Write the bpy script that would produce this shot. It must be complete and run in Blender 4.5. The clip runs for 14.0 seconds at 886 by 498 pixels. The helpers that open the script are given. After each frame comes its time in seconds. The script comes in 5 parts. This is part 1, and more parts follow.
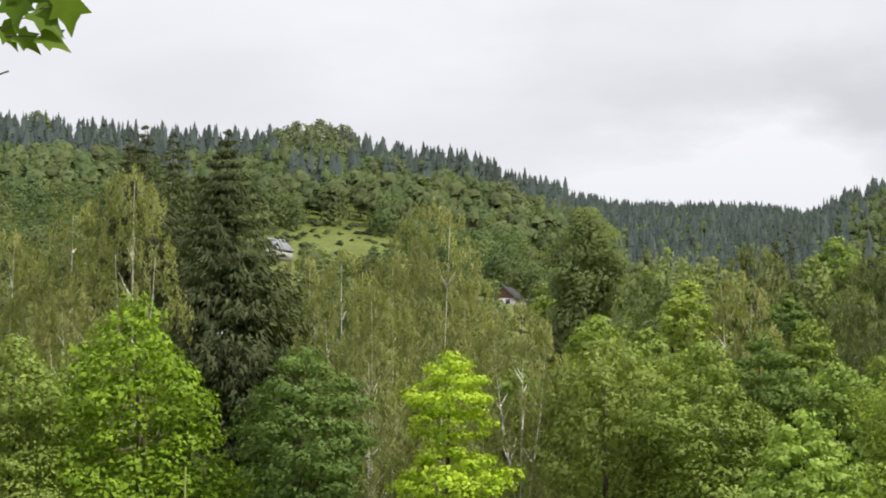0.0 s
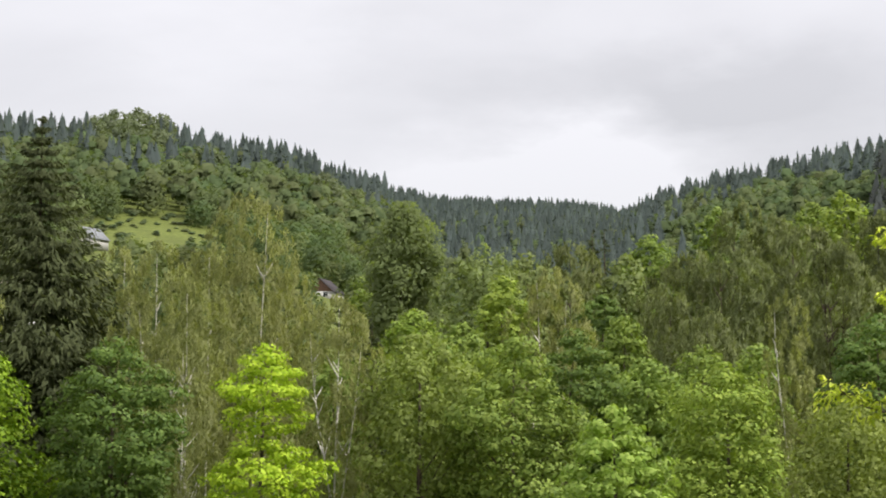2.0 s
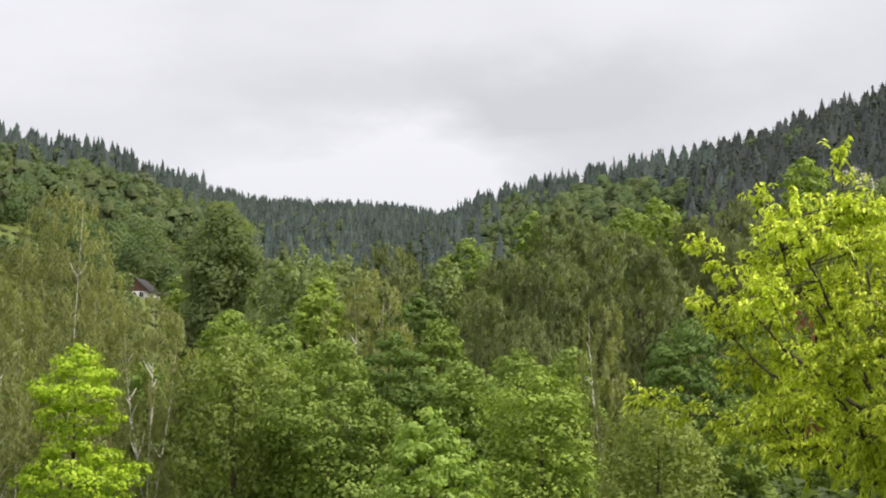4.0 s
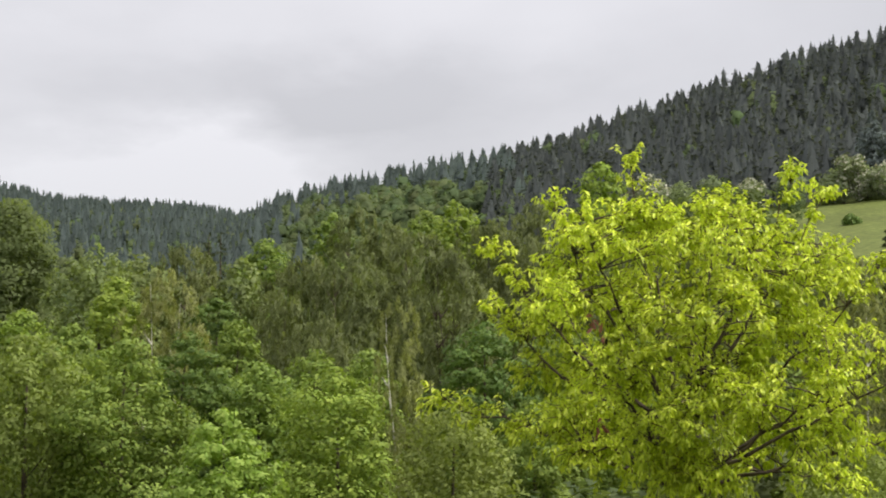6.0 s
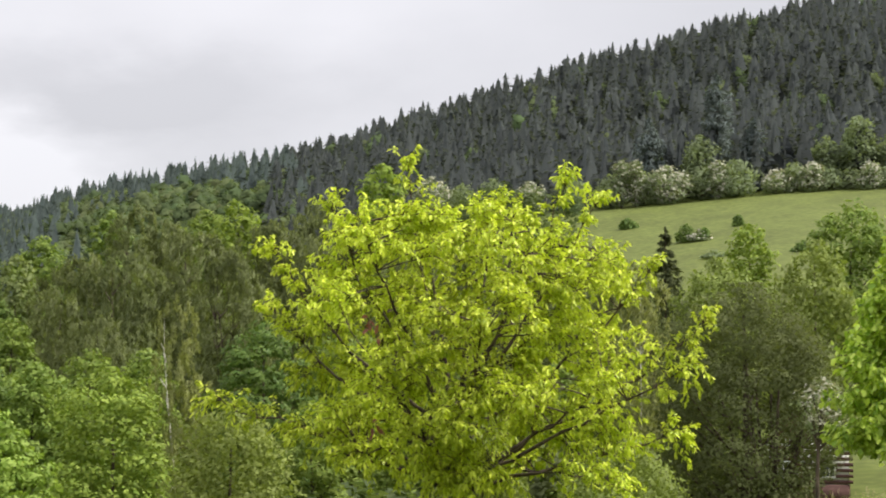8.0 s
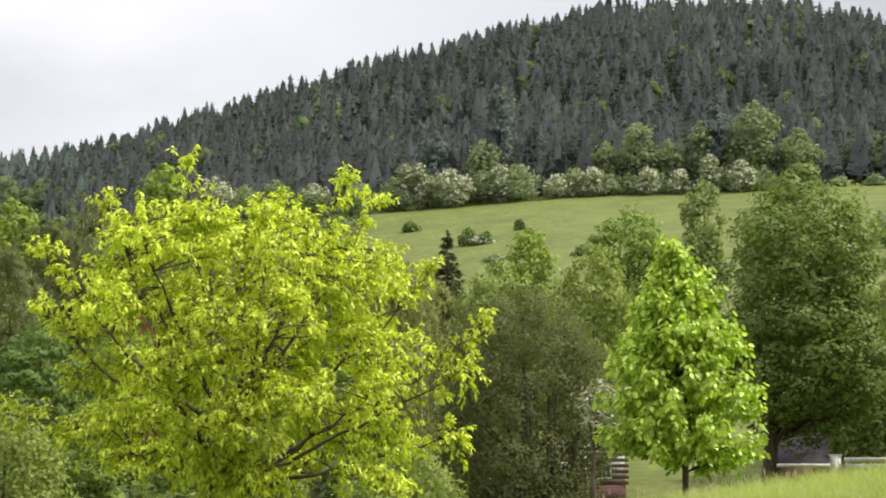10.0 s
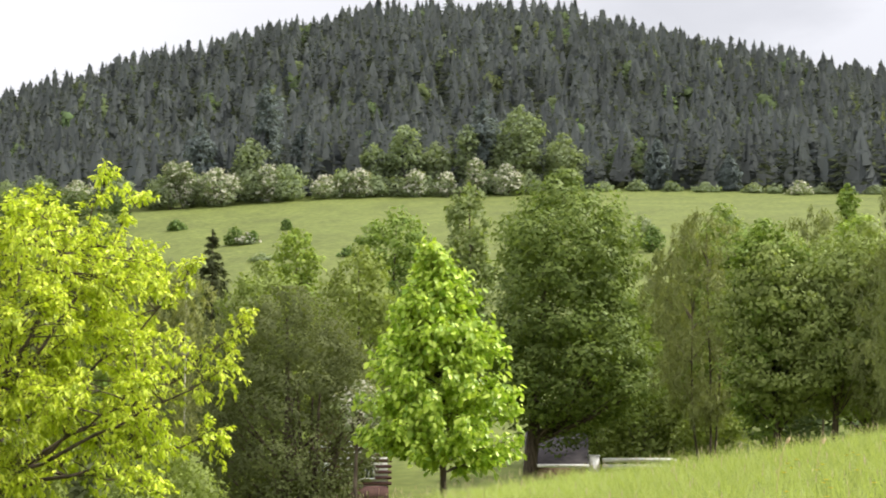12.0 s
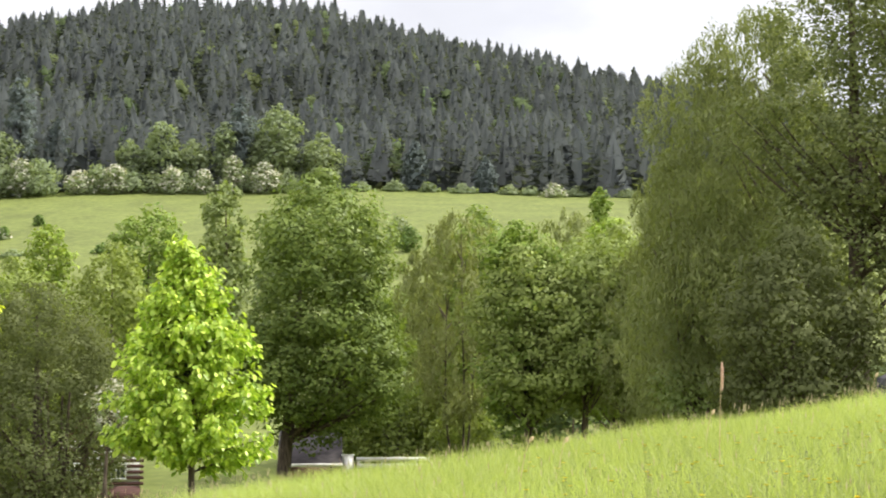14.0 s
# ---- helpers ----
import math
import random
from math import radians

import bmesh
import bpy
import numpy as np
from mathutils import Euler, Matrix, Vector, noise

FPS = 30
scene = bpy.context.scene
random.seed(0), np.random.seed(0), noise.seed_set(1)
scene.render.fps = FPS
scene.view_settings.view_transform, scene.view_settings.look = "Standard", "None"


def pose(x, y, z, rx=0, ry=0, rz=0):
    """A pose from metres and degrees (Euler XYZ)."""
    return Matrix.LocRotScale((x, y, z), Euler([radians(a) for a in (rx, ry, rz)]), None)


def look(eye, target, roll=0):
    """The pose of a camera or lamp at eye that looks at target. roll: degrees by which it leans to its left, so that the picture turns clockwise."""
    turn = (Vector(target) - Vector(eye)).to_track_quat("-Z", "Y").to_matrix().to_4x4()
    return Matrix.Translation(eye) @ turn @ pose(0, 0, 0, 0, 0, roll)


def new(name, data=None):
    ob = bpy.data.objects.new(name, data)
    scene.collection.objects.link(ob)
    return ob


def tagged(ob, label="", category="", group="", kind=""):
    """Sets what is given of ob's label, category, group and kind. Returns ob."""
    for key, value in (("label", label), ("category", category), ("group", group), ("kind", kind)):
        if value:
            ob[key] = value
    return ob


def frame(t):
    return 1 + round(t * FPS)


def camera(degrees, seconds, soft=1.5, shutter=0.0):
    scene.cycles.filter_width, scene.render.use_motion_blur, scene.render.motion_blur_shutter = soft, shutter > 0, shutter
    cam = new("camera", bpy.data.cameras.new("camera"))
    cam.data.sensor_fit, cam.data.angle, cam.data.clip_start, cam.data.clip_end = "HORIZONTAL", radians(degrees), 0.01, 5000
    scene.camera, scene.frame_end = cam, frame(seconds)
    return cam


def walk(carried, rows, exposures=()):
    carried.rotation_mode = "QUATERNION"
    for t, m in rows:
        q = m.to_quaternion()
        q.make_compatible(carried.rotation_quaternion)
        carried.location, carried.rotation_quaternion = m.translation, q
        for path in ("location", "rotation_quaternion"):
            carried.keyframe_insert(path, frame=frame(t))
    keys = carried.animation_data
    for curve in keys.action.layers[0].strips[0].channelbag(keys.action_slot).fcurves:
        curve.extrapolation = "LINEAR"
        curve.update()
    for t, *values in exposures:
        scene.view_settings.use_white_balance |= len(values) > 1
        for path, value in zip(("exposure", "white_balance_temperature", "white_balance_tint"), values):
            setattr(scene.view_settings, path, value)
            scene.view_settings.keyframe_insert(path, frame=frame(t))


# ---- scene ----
cam = camera(25.8, 14.0, soft=1.8, shutter=0.3)
# the camera swings round at arm's length: seconds, bearing, tilt up, lean
ARM = 0.45
TURNS = [
    (0.0, -0.00, 5.90, -0.30),
    (0.5, 1.26, 5.83, -0.25),
    (1.0, 2.69, 5.76, -0.18),
    (1.5, 4.01, 5.71, -0.07),
    (2.0, 5.43, 5.69, 0.02),
    (2.5, 6.74, 5.69, 0.05),
    (3.0, 8.15, 5.71, 0.14),
    (5.5, 15.13, 5.81, 0.12),
    (6.0, 16.80, 5.82, 0.16),
    (6.5, 18.36, 5.82, 0.16),
    (7.0, 20.04, 5.83, 0.17),
    (7.5, 21.60, 5.84, 0.18),
    (8.0, 23.29, 5.86, 0.16),
    (10.5, 31.34, 5.95, -0.01),
    (11.0, 33.03, 5.97, 0.01),
    (11.5, 34.77, 5.96, 0.04),
    (12.0, 36.64, 5.95, -0.00),
    (12.5, 38.38, 5.95, -0.03),
    (13.0, 40.25, 5.94, -0.03),
    (13.5, 41.98, 5.93, -0.09),
    (14.0, 43.84, 5.92, -0.13),
]
walk(cam, [(t, pose(ARM * math.sin(radians(b)), ARM * math.cos(radians(b)), 1.6, 90 + p, -q, -b)) for t, b, p, q in TURNS], exposures=[(0.0, 0.0), (3.3, 0.0), (5.5, -0.13), (7.0, -0.08), (8.2, 0.04), (10.5, 0.25), (12.5, 0.47), (14.0, 0.64)])

# ---- light: a bright overcast sky, with a hazy sun breaking through from the side ----
SUN_BEARING, SUN_HEIGHT = 112.0, 50.0
world = bpy.data.worlds.new("overcast_sky")
scene.world = world
world.use_nodes = True
wn, wl = world.node_tree.nodes, world.node_tree.links
wn.clear()


def wnode(kind, **values):
    n = wn.new(kind)
    for key, value in values.items():
        n.inputs[key].default_value = value
    return n


sky = wn.new("ShaderNodeTexSky")
sky.sky_type, sky.sun_disc = "NISHITA", False
sky.sun_elevation, sky.sun_rotation = radians(SUN_HEIGHT), radians(SUN_BEARING)
sky_light = wnode("ShaderNodeBackground", Strength=0.02)
wl.new(sky.outputs[0], sky_light.inputs[0])
coord = wn.new("ShaderNodeTexCoord")
stretch = wn.new("ShaderNodeMapping")
stretch.inputs["Scale"].default_value = (1.0, 1.0, 2.4)
stretch.inputs["Location"].default_value = (0.35, 0.2, 0.1)
wl.new(coord.outputs["Generated"], stretch.inputs[0])
cloud = wnode("ShaderNodeTexNoise", Scale=3.2, Detail=7.0, Roughness=0.5, Distortion=0.5)
wl.new(stretch.outputs[0], cloud.inputs["Vector"])
# banks and breaks in the cloud: bearing, height, half width, half height in degrees, weight
BANKS = [(9.2, 7.6, 3.4, 1.3, 0.55), (13.0, 10.4, 7.0, 1.1, -0.26), (-0.5, 11.6, 3.0, 1.6, 0.14), (4.5, 12.8, 4.0, 0.9, -0.14), (25.0, 12.3, 5.0, 1.6, 0.02), (18.0, 7.8, 4.0, 1.6, -0.12), (50.3, 11.8, 4.0, 2.2, 0.30), (44.5, 13.0, 3.0, 1.2, -0.2), (-9.0, 11.0, 5.0, 2.0, -0.06)]


def wmath(kind, a, b=None):
    n = wn.new("ShaderNodeMath")
    n.operation = kind
    for slot, value in enumerate((a, b)):
        if isinstance(value, bpy.types.NodeSocket):
            wl.new(value, n.inputs[slot])
        elif value is not None:
            n.inputs[slot].default_value = value
    return n.outputs[0]


ruffle = wnode("ShaderNodeTexNoise", Scale=11.0, Detail=5.0, Roughness=0.55)
wl.new(stretch.outputs[0], ruffle.inputs["Vector"])
split = wn.new("ShaderNodeSeparateXYZ")
wl.new(coord.outputs["Generated"], split.inputs[0])
jitter = wn.new("ShaderNodeSeparateXYZ")
wl.new(ruffle.outputs["Color"], jitter.inputs[0])
bearing_of = wmath("ADD", wmath("MULTIPLY", wmath("ARCTAN2", split.outputs["X"], split.outputs["Y"]), 57.296), wmath("MULTIPLY", wmath("SUBTRACT", jitter.outputs["X"], 0.5), 9.0))
height_of = wmath("ADD", wmath("MULTIPLY", wmath("ARCSINE", split.outputs["Z"]), 57.296), wmath("MULTIPLY", wmath("SUBTRACT", jitter.outputs["Y"], 0.5), 4.0))
cover_of = wmath("ADD", wmath("MULTIPLY", wmath("SUBTRACT", cloud.outputs["Fac"], 0.5), 0.7), 0.50)
for az_b, el_b, wide_b, tall_b, weight in BANKS:
    dx = wmath("DIVIDE", wmath("SUBTRACT", bearing_of, az_b), wide_b)
    dy = wmath("DIVIDE", wmath("SUBTRACT", height_of, el_b), tall_b)
    fall_off = wmath("EXPONENT", wmath("MULTIPLY", wmath("ADD", wmath("MULTIPLY", dx, dx), wmath("MULTIPLY", dy, dy)), -0.8))
    cover_of = wmath("ADD", cover_of, wmath("MULTIPLY", fall_off, weight))
tone = wn.new("ShaderNodeValToRGB")
tone.color_ramp.elements[0].position, tone.color_ramp.elements[0].color = 0.22, (0.68, 0.66, 0.68, 1)
tone.color_ramp.elements[1].position, tone.color_ramp.elements[1].color = 0.72, (0.955, 0.93, 0.96, 1)
wl.new(cover_of, tone.inputs[0])
cloud_light = wn.new("ShaderNodeBackground")
wl.new(tone.outputs[0], cloud_light.inputs[0])
# an overcast sky grows brighter towards the zenith
height = wn.new("ShaderNodeSeparateXYZ")
wl.new(coord.outputs["Generated"], height.inputs[0])
rise = wn.new("ShaderNodeMapRange")
for slot, value in ((1, 0.0), (2, 1.0), (3, 0.68), (4, 2.1)):
    rise.inputs[slot].default_value = value
wl.new(height.outputs["Z"], rise.inputs[0])
# and the cloud is thicker over the spruce hill
bank = wn.new("ShaderNodeMapRange")
for slot, value in ((1, 0.34), (2, 0.66), (3, 1.0), (4, 0.67)):
    bank.inputs[slot].default_value = value
wl.new(height.outputs["X"], bank.inputs[0])
thick = wn.new("ShaderNodeMath")
thick.operation = "MULTIPLY"
wl.new(rise.outputs[0], thick.inputs[0])
wl.new(bank.outputs[0], thick.inputs[1])
wl.new(thick.outputs[0], cloud_light.inputs[1])
both = wn.new("ShaderNodeAddShader")
wl.new(sky_light.outputs[0], both.inputs[0])
wl.new(cloud_light.outputs[0], both.inputs[1])
wl.new(both.outputs[0], wn.new("ShaderNodeOutputWorld").inputs[0])

sun = new("sun", bpy.data.lights.new("sun", "SUN"))
sun.data.energy, sun.data.angle, sun.data.color = 5.0, radians(1.5), (1.0, 0.95, 0.86)
sb, sh = radians(SUN_BEARING), radians(SUN_HEIGHT)
sun.matrix_world = look((0, 0, 200), (-math.sin(sb) * math.cos(sh), -math.cos(sb) * math.cos(sh), 200 - math.sin(sh)))

# ---- the lie of the land: metres, as heights over the standing place ----
EYE = 1.6
CREST = 20.0
AZ = [-60, -45, -13, -5, 0, 5, 12, 19, 26, 33, 42, 52, 70, 120]
RING = [60, 100, 150, 200, 260, 340, 430]
LAND = [
    [-6, -6, -6, -6, -6, -6, -6, -5, -4, -2.5, -1.5, -0.5, 2, 4],
    [-5, -5, -5, -6, -6.5, -7, -7, -6, -4, -1.2, -0.6, 1, 5, 7],
    [2, 2, 2, 1, -2, -4, -4, -3, 0, 6, 7, 8, 12, 14],
    [9, 9, 9, 8, 5, 2, 2, 4, 10, 15, 18, 18, 20, 22],
    [18, 18, 18, 18, 15, 10, 8, 14, 22, 28, 30.5, 30, 32, 34],
    [30, 30, 30, 30, 27, 20, 17, 28, 42.5, 45.5, 46.5, 45, 44, 46],
    [46, 46, 46, 46, 41, 30, 26, 44, 59, 66, 68, 62, 56, 56],
]
RIDGE_AZ = [-60, -45, -13, -6.5, -3.8, -2.6, 0.3, 3.2, 5.3, 9.4, 10.8, 13.5, 18.5, 22.8, 27, 31.3, 35, 39.8, 44, 45.3, 50.7, 60, 75, 120]
RIDGE_EL = [7, 8.8, 9.98, 9.55, 9.5, 9.35, 8.76, 7.8, 7.28, 7.03, 6.86, 7.96, 8.79, 10.08, 11.33, 12.55, 13.17, 13.09, 12.1, 11.77, 10.61, 8.5, 7, 7]
RIDGE_R = [650, 650, 650, 650, 650, 650, 660, 720, 850, 900, 880, 760, 640, 590, 570, 560, 560, 560, 560, 560, 560, 560, 560, 560]
RIDGE_TREE = [17, 17, 17, 16, 15, 14.5, 13, 12.5, 10, 9, 9.5, 13.5, 12.5, 10.5, 10.5, 10.5, 10, 9.5, 9, 9, 9, 10, 12, 12]


def ground(x, y):
    """Height of the ground; x, y may be arrays."""
    x, y = np.asarray(x, float), np.asarray(y, float)
    r = np.hypot(x, y)
    a = np.degrees(np.arctan2(x, y))
    a = np.where(a > 120, 240 - a, np.where(a < -60, -120 - a, a))
    crest = np.tan(np.radians(np.clip(-6.3 + 0.139 * a, -9, 4)))
    near = EYE + r * crest - 0.009 * r - EYE * (1 - np.minimum(r, CREST) / CREST) ** 2
    rows = [np.interp(a, AZ, row) for row in LAND]
    rr = np.interp(a, RIDGE_AZ, RIDGE_R)
    top = EYE + rr * np.tan(np.radians(np.interp(a, RIDGE_AZ, RIDGE_EL))) - np.interp(a, RIDGE_AZ, RIDGE_TREE)
    s = np.clip((r - CREST) / (RING[0] - CREST), 0, 1)
    s = s * s * (3 - 2 * s)
    z = near * (1 - s) + rows[0] * s
    for k in range(len(RING)):
        r0 = RING[k]
        last = k == len(RING) - 1
        r1 = rr if last else RING[k + 1]
        z1 = top if last else rows[k + 1]
        s = np.clip((r - r0) / (r1 - r0), 0, 1)
        if last:
            s = s * (1.25 - 0.25 * s)
        z = np.where(r > r0, rows[k] + (z1 - rows[k]) * s, z)
    fall = np.clip((r - rr) / 900, 0, 1)
    return np.where(r > rr, top - (top - 20) * fall * fall * (3 - 2 * fall), z)


# ---- materials ----
def material(name):
    m = bpy.data.materials.new(name)
    m.use_nodes = True
    return m, m.node_tree.nodes, m.node_tree.links, m.node_tree.nodes["Principled BSDF"]


def mixed(nodes, links, kind, fac, a, b):
    """A colour mix; fac, a and b are sockets or values."""
    n = nodes.new("ShaderNodeMix")
    n.data_type, n.blend_type = "RGBA", kind
    for socket, value in ((n.inputs[0], fac), (n.inputs[6], a), (n.inputs[7], b)):
        if isinstance(value, bpy.types.NodeSocket):
            links.new(value, socket)
        elif socket == n.inputs[0]:
            socket.default_value = value
        else:
            socket.default_value = (*value, 1)
    return n.outputs[2]


def spread(nodes, links, source, low, high):
    n = nodes.new("ShaderNodeMapRange")
    n.inputs[3].default_value, n.inputs[4].default_value = low, high
    links.new(source, n.inputs[0])
    return n.outputs[0]


def grain(nodes, links, scale, detail=3.0, stretch_to=(1, 1, 1)):
    c = nodes.new("ShaderNodeTexCoord")
    mp = nodes.new("ShaderNodeMapping")
    mp.inputs["Scale"].default_value = stretch_to
    links.new(c.outputs["Object"], mp.inputs[0])
    n = nodes.new("ShaderNodeTexNoise")
    n.inputs["Scale"].default_value, n.inputs["Detail"].default_value = scale, detail
    links.new(mp.outputs[0], n.inputs["Vector"])
    return n.outputs["Fac"]


def leaf_material(name, dark, light, through_leaf=0.35, gloss=0.45, patch=0.5, tint=False, shine=0.07):
    """Leaves: each one its own shade, whole sprays lighter or darker, some light passing through."""
    m, nodes, links, bsdf = material(name)
    # blue is lifted to tint every leaf with haze, red slightly warmed
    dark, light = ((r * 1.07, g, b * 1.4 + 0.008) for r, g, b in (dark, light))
    geo = nodes.new("ShaderNodeNewGeometry")
    col = mixed(nodes, links, "MIX", geo.outputs["Random Per Island"], dark, light)
    big = spread(nodes, links, grain(nodes, links, patch), 0.75 if tint else 0.55, 1.25 if tint else 1.4)
    val = nodes.new("ShaderNodeHueSaturation")
    links.new(big, val.inputs["Value"])
    if tint:
        attr = nodes.new("ShaderNodeAttribute")
        attr.attribute_name = "tint"
        links.new(spread(nodes, links, attr.outputs["Fac"], 0.47, 0.52), val.inputs["Hue"])
        turn = nodes.new("ShaderNodeMath")
        turn.operation = "PINGPONG"
        turn.inputs[1].default_value = 0.37
        links.new(attr.outputs["Fac"], turn.inputs[0])
        tone_by_tree = nodes.new("ShaderNodeMath")
        tone_by_tree.operation = "MULTIPLY"
        links.new(big, tone_by_tree.inputs[0])
        links.new(spread(nodes, links, turn.outputs[0], 0.7, 1.75), tone_by_tree.inputs[1])
        links.new(tone_by_tree.outputs[0], val.inputs["Value"])
    else:
        info = nodes.new("ShaderNodeObjectInfo")
        links.new(spread(nodes, links, info.outputs["Random"], 0.495, 0.505), val.inputs["Hue"])
    links.new(col, val.inputs["Color"])
    links.new(val.outputs[0], bsdf.inputs["Base Color"])
    bsdf.inputs["Roughness"].default_value = gloss
    bsdf.inputs["Specular IOR Level"].default_value = shine if gloss < 0.6 else 0.06
    tr = nodes.new("ShaderNodeBsdfTranslucent")
    warm = mixed(nodes, links, "MULTIPLY", 1.0, val.outputs[0], (1.08, 1.15, 0.5))
    links.new(warm, tr.inputs[0])
    mix = nodes.new("ShaderNodeMixShader")
    mix.inputs[0].default_value = through_leaf
    links.new(bsdf.outputs[0], mix.inputs[1])
    links.new(tr.outputs[0], mix.inputs[2])
    links.new(mix.outputs[0], nodes["Material Output"].inputs[0])
    return m


def rough_material(name, dark, light, scale, rough=0.85, stretch_to=(1, 1, 1), bump=0.3, low=0.35, high=0.65):
    m, nodes, links, bsdf = material(name)
    fine = grain(nodes, links, scale, 6.0, stretch_to)
    coarse = grain(nodes, links, scale * 0.13, 3.0, stretch_to)
    ramp = nodes.new("ShaderNodeMapRange")
    ramp.inputs[1].default_value, ramp.inputs[2].default_value = low, high
    links.new(fine, ramp.inputs[0])
    col = mixed(nodes, links, "MIX", ramp.outputs[0], dark, light)
    val = nodes.new("ShaderNodeHueSaturation")
    links.new(spread(nodes, links, coarse, 0.6, 1.4), val.inputs["Value"])
    links.new(col, val.inputs["Color"])
    links.new(val.outputs[0], bsdf.inputs["Base Color"])
    bsdf.inputs["Roughness"].default_value = rough
    bsdf.inputs["Specular IOR Level"].default_value = 0.2
    b = nodes.new("ShaderNodeBump")
    b.inputs["Strength"].default_value = bump
    links.new(fine, b.inputs["Height"])
    links.new(b.outputs[0], bsdf.inputs["Normal"])
    return m


LEAF_BRIGHT = leaf_material("maple_leaf_fresh", (0.10, 0.19, 0.006), (0.235, 0.355, 0.015), 0.25)
EAR = rough_material("grass_ear", (0.40, 0.32, 0.20), (0.55, 0.46, 0.30), 60)
LEAF_YELLOW = leaf_material("maple_leaf_yellow_green", (0.16, 0.255, 0.026), (0.295, 0.395, 0.048), 0.32)
LEAF_SPRING = leaf_material("maple_leaf_spring", (0.215, 0.36, 0.012), (0.42, 0.575, 0.03), 0.32)
LEAF_GREEN = leaf_material("maple_leaf_green", (0.122, 0.200, 0.024), (0.245, 0.335, 0.048), 0.32)
LEAF_DARK = leaf_material("maple_leaf_dark", (0.072, 0.130, 0.018), (0.150, 0.228, 0.034), 0.32)
LEAF_POPLAR = leaf_material("poplar_leaf", (0.15, 0.20, 0.052), (0.18, 0.235, 0.064), 0.55)
LEAF_SHADE = leaf_material("shade_leaf", (0.125, 0.155, 0.042), (0.195, 0.24, 0.066), 0.4)
LEAF_SLOPE = leaf_material("slope_maple_leaf", (0.17, 0.225, 0.045), (0.27, 0.345, 0.070), 0.4)
LEAF_BEECH = leaf_material("beech_leaf", (0.115, 0.15, 0.055), (0.15, 0.19, 0.07), 0.4)
# olive green of the edge bushes, paled to carry haze in the colour
LEAF_EDGE = leaf_material("edge_bush_leaf", (0.175, 0.23, 0.085), (0.245, 0.31, 0.12), 0.45)
LEAF_ALDER = leaf_material("alder_leaf", (0.145, 0.20, 0.046), (0.235, 0.30, 0.077), 0.4)
LEAF_HANGING = leaf_material("hanging_birch_leaf", (0.155, 0.19, 0.048), (0.235, 0.28, 0.072), 0.4)
LEAF_LINDEN = leaf_material("linden_leaf", (0.095, 0.15, 0.022), (0.19, 0.265, 0.042), 0.35)
LEAF_BIRCH = leaf_material("birch_leaf", (0.19, 0.218, 0.056), (0.29, 0.325, 0.090), 0.45)
LEAF_WILLOW = leaf_material("willow_leaf", (0.145, 0.195, 0.028), (0.25, 0.32, 0.058), 0.4)
LEAF_PALE = leaf_material("whitebeam_leaf", (0.16, 0.275, 0.025), (0.33, 0.465, 0.075), 0.35)
# wide leaf tones: pale ends paint in sunlit highlights, dark ends shade
LEAF_OAK = leaf_material("oak_leaf_young", (0.31, 0.42, 0.018), (0.82, 0.93, 0.075), 0.3, 0.4, shine=0.25)
LEAF_SAPLING = leaf_material("sapling_leaf", (0.20, 0.34, 0.018), (0.68, 0.84, 0.11), 0.28, 0.4, shine=0.28)
# bluish spruce needles, lightened further to add haze by colour
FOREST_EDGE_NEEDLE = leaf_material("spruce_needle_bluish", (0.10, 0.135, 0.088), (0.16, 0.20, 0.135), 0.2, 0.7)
NEEDLE = leaf_material("spruce_needle", (0.062, 0.080, 0.022), (0.092, 0.114, 0.031), 0.25, 0.7)
# distance haze is put into the next three colours, greyer and paler
HAZED_FOREST_NEEDLE = leaf_material("hazed_forest_spruce", (0.060, 0.074, 0.049), (0.094, 0.113, 0.072), 0.45, 0.9, 0.03, True)
HAZED_NEEDLE = leaf_material("hazed_ridge_spruce", (0.072, 0.100, 0.062), (0.104, 0.138, 0.086), 0.4, 0.9, 0.03, True)
HAZED_LEAF = leaf_material("hazed_hill_leaf", (0.110, 0.158, 0.046), (0.132, 0.184, 0.054), 0.4, 0.9, 0.03, True)
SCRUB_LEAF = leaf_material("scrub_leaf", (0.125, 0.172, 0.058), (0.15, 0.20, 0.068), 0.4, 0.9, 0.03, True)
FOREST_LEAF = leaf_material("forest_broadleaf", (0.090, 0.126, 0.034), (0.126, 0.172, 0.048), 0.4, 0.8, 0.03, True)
LEAF_BROWN = leaf_material("willow_leaf_brownish", (0.096, 0.118, 0.030), (0.136, 0.164, 0.044), 0.4, 0.7)
BLOSSOM = leaf_material("hawthorn_blossom", (0.34, 0.36, 0.20), (0.46, 0.48, 0.27), 0.2)
BARK = rough_material("bark_brown", (0.035, 0.026, 0.018), (0.13, 0.10, 0.075), 9, stretch_to=(1, 1, 0.25))
BIRCH_BARK = rough_material("birch_bark", (0.07, 0.06, 0.05), (0.58, 0.55, 0.48), 5, stretch_to=(1, 1, 3.5), low=0.33, high=0.42)
MEADOW = rough_material("meadow_grass", (0.076, 0.096, 0.018), (0.122, 0.146, 0.032), 1.1)
GRASS = leaf_material("grass_blade", (0.25, 0.325, 0.066), (0.44, 0.515, 0.15), 0.4, 0.5, 0.4)
DRY_LEAF = leaf_material("dry_leaf", (0.16, 0.07, 0.03), (0.26, 0.13, 0.06), 0.3)
LEAF_NEAR = leaf_material("maple_leaf_near", (0.065, 0.13, 0.006), (0.12, 0.21, 0.01), 0.4)
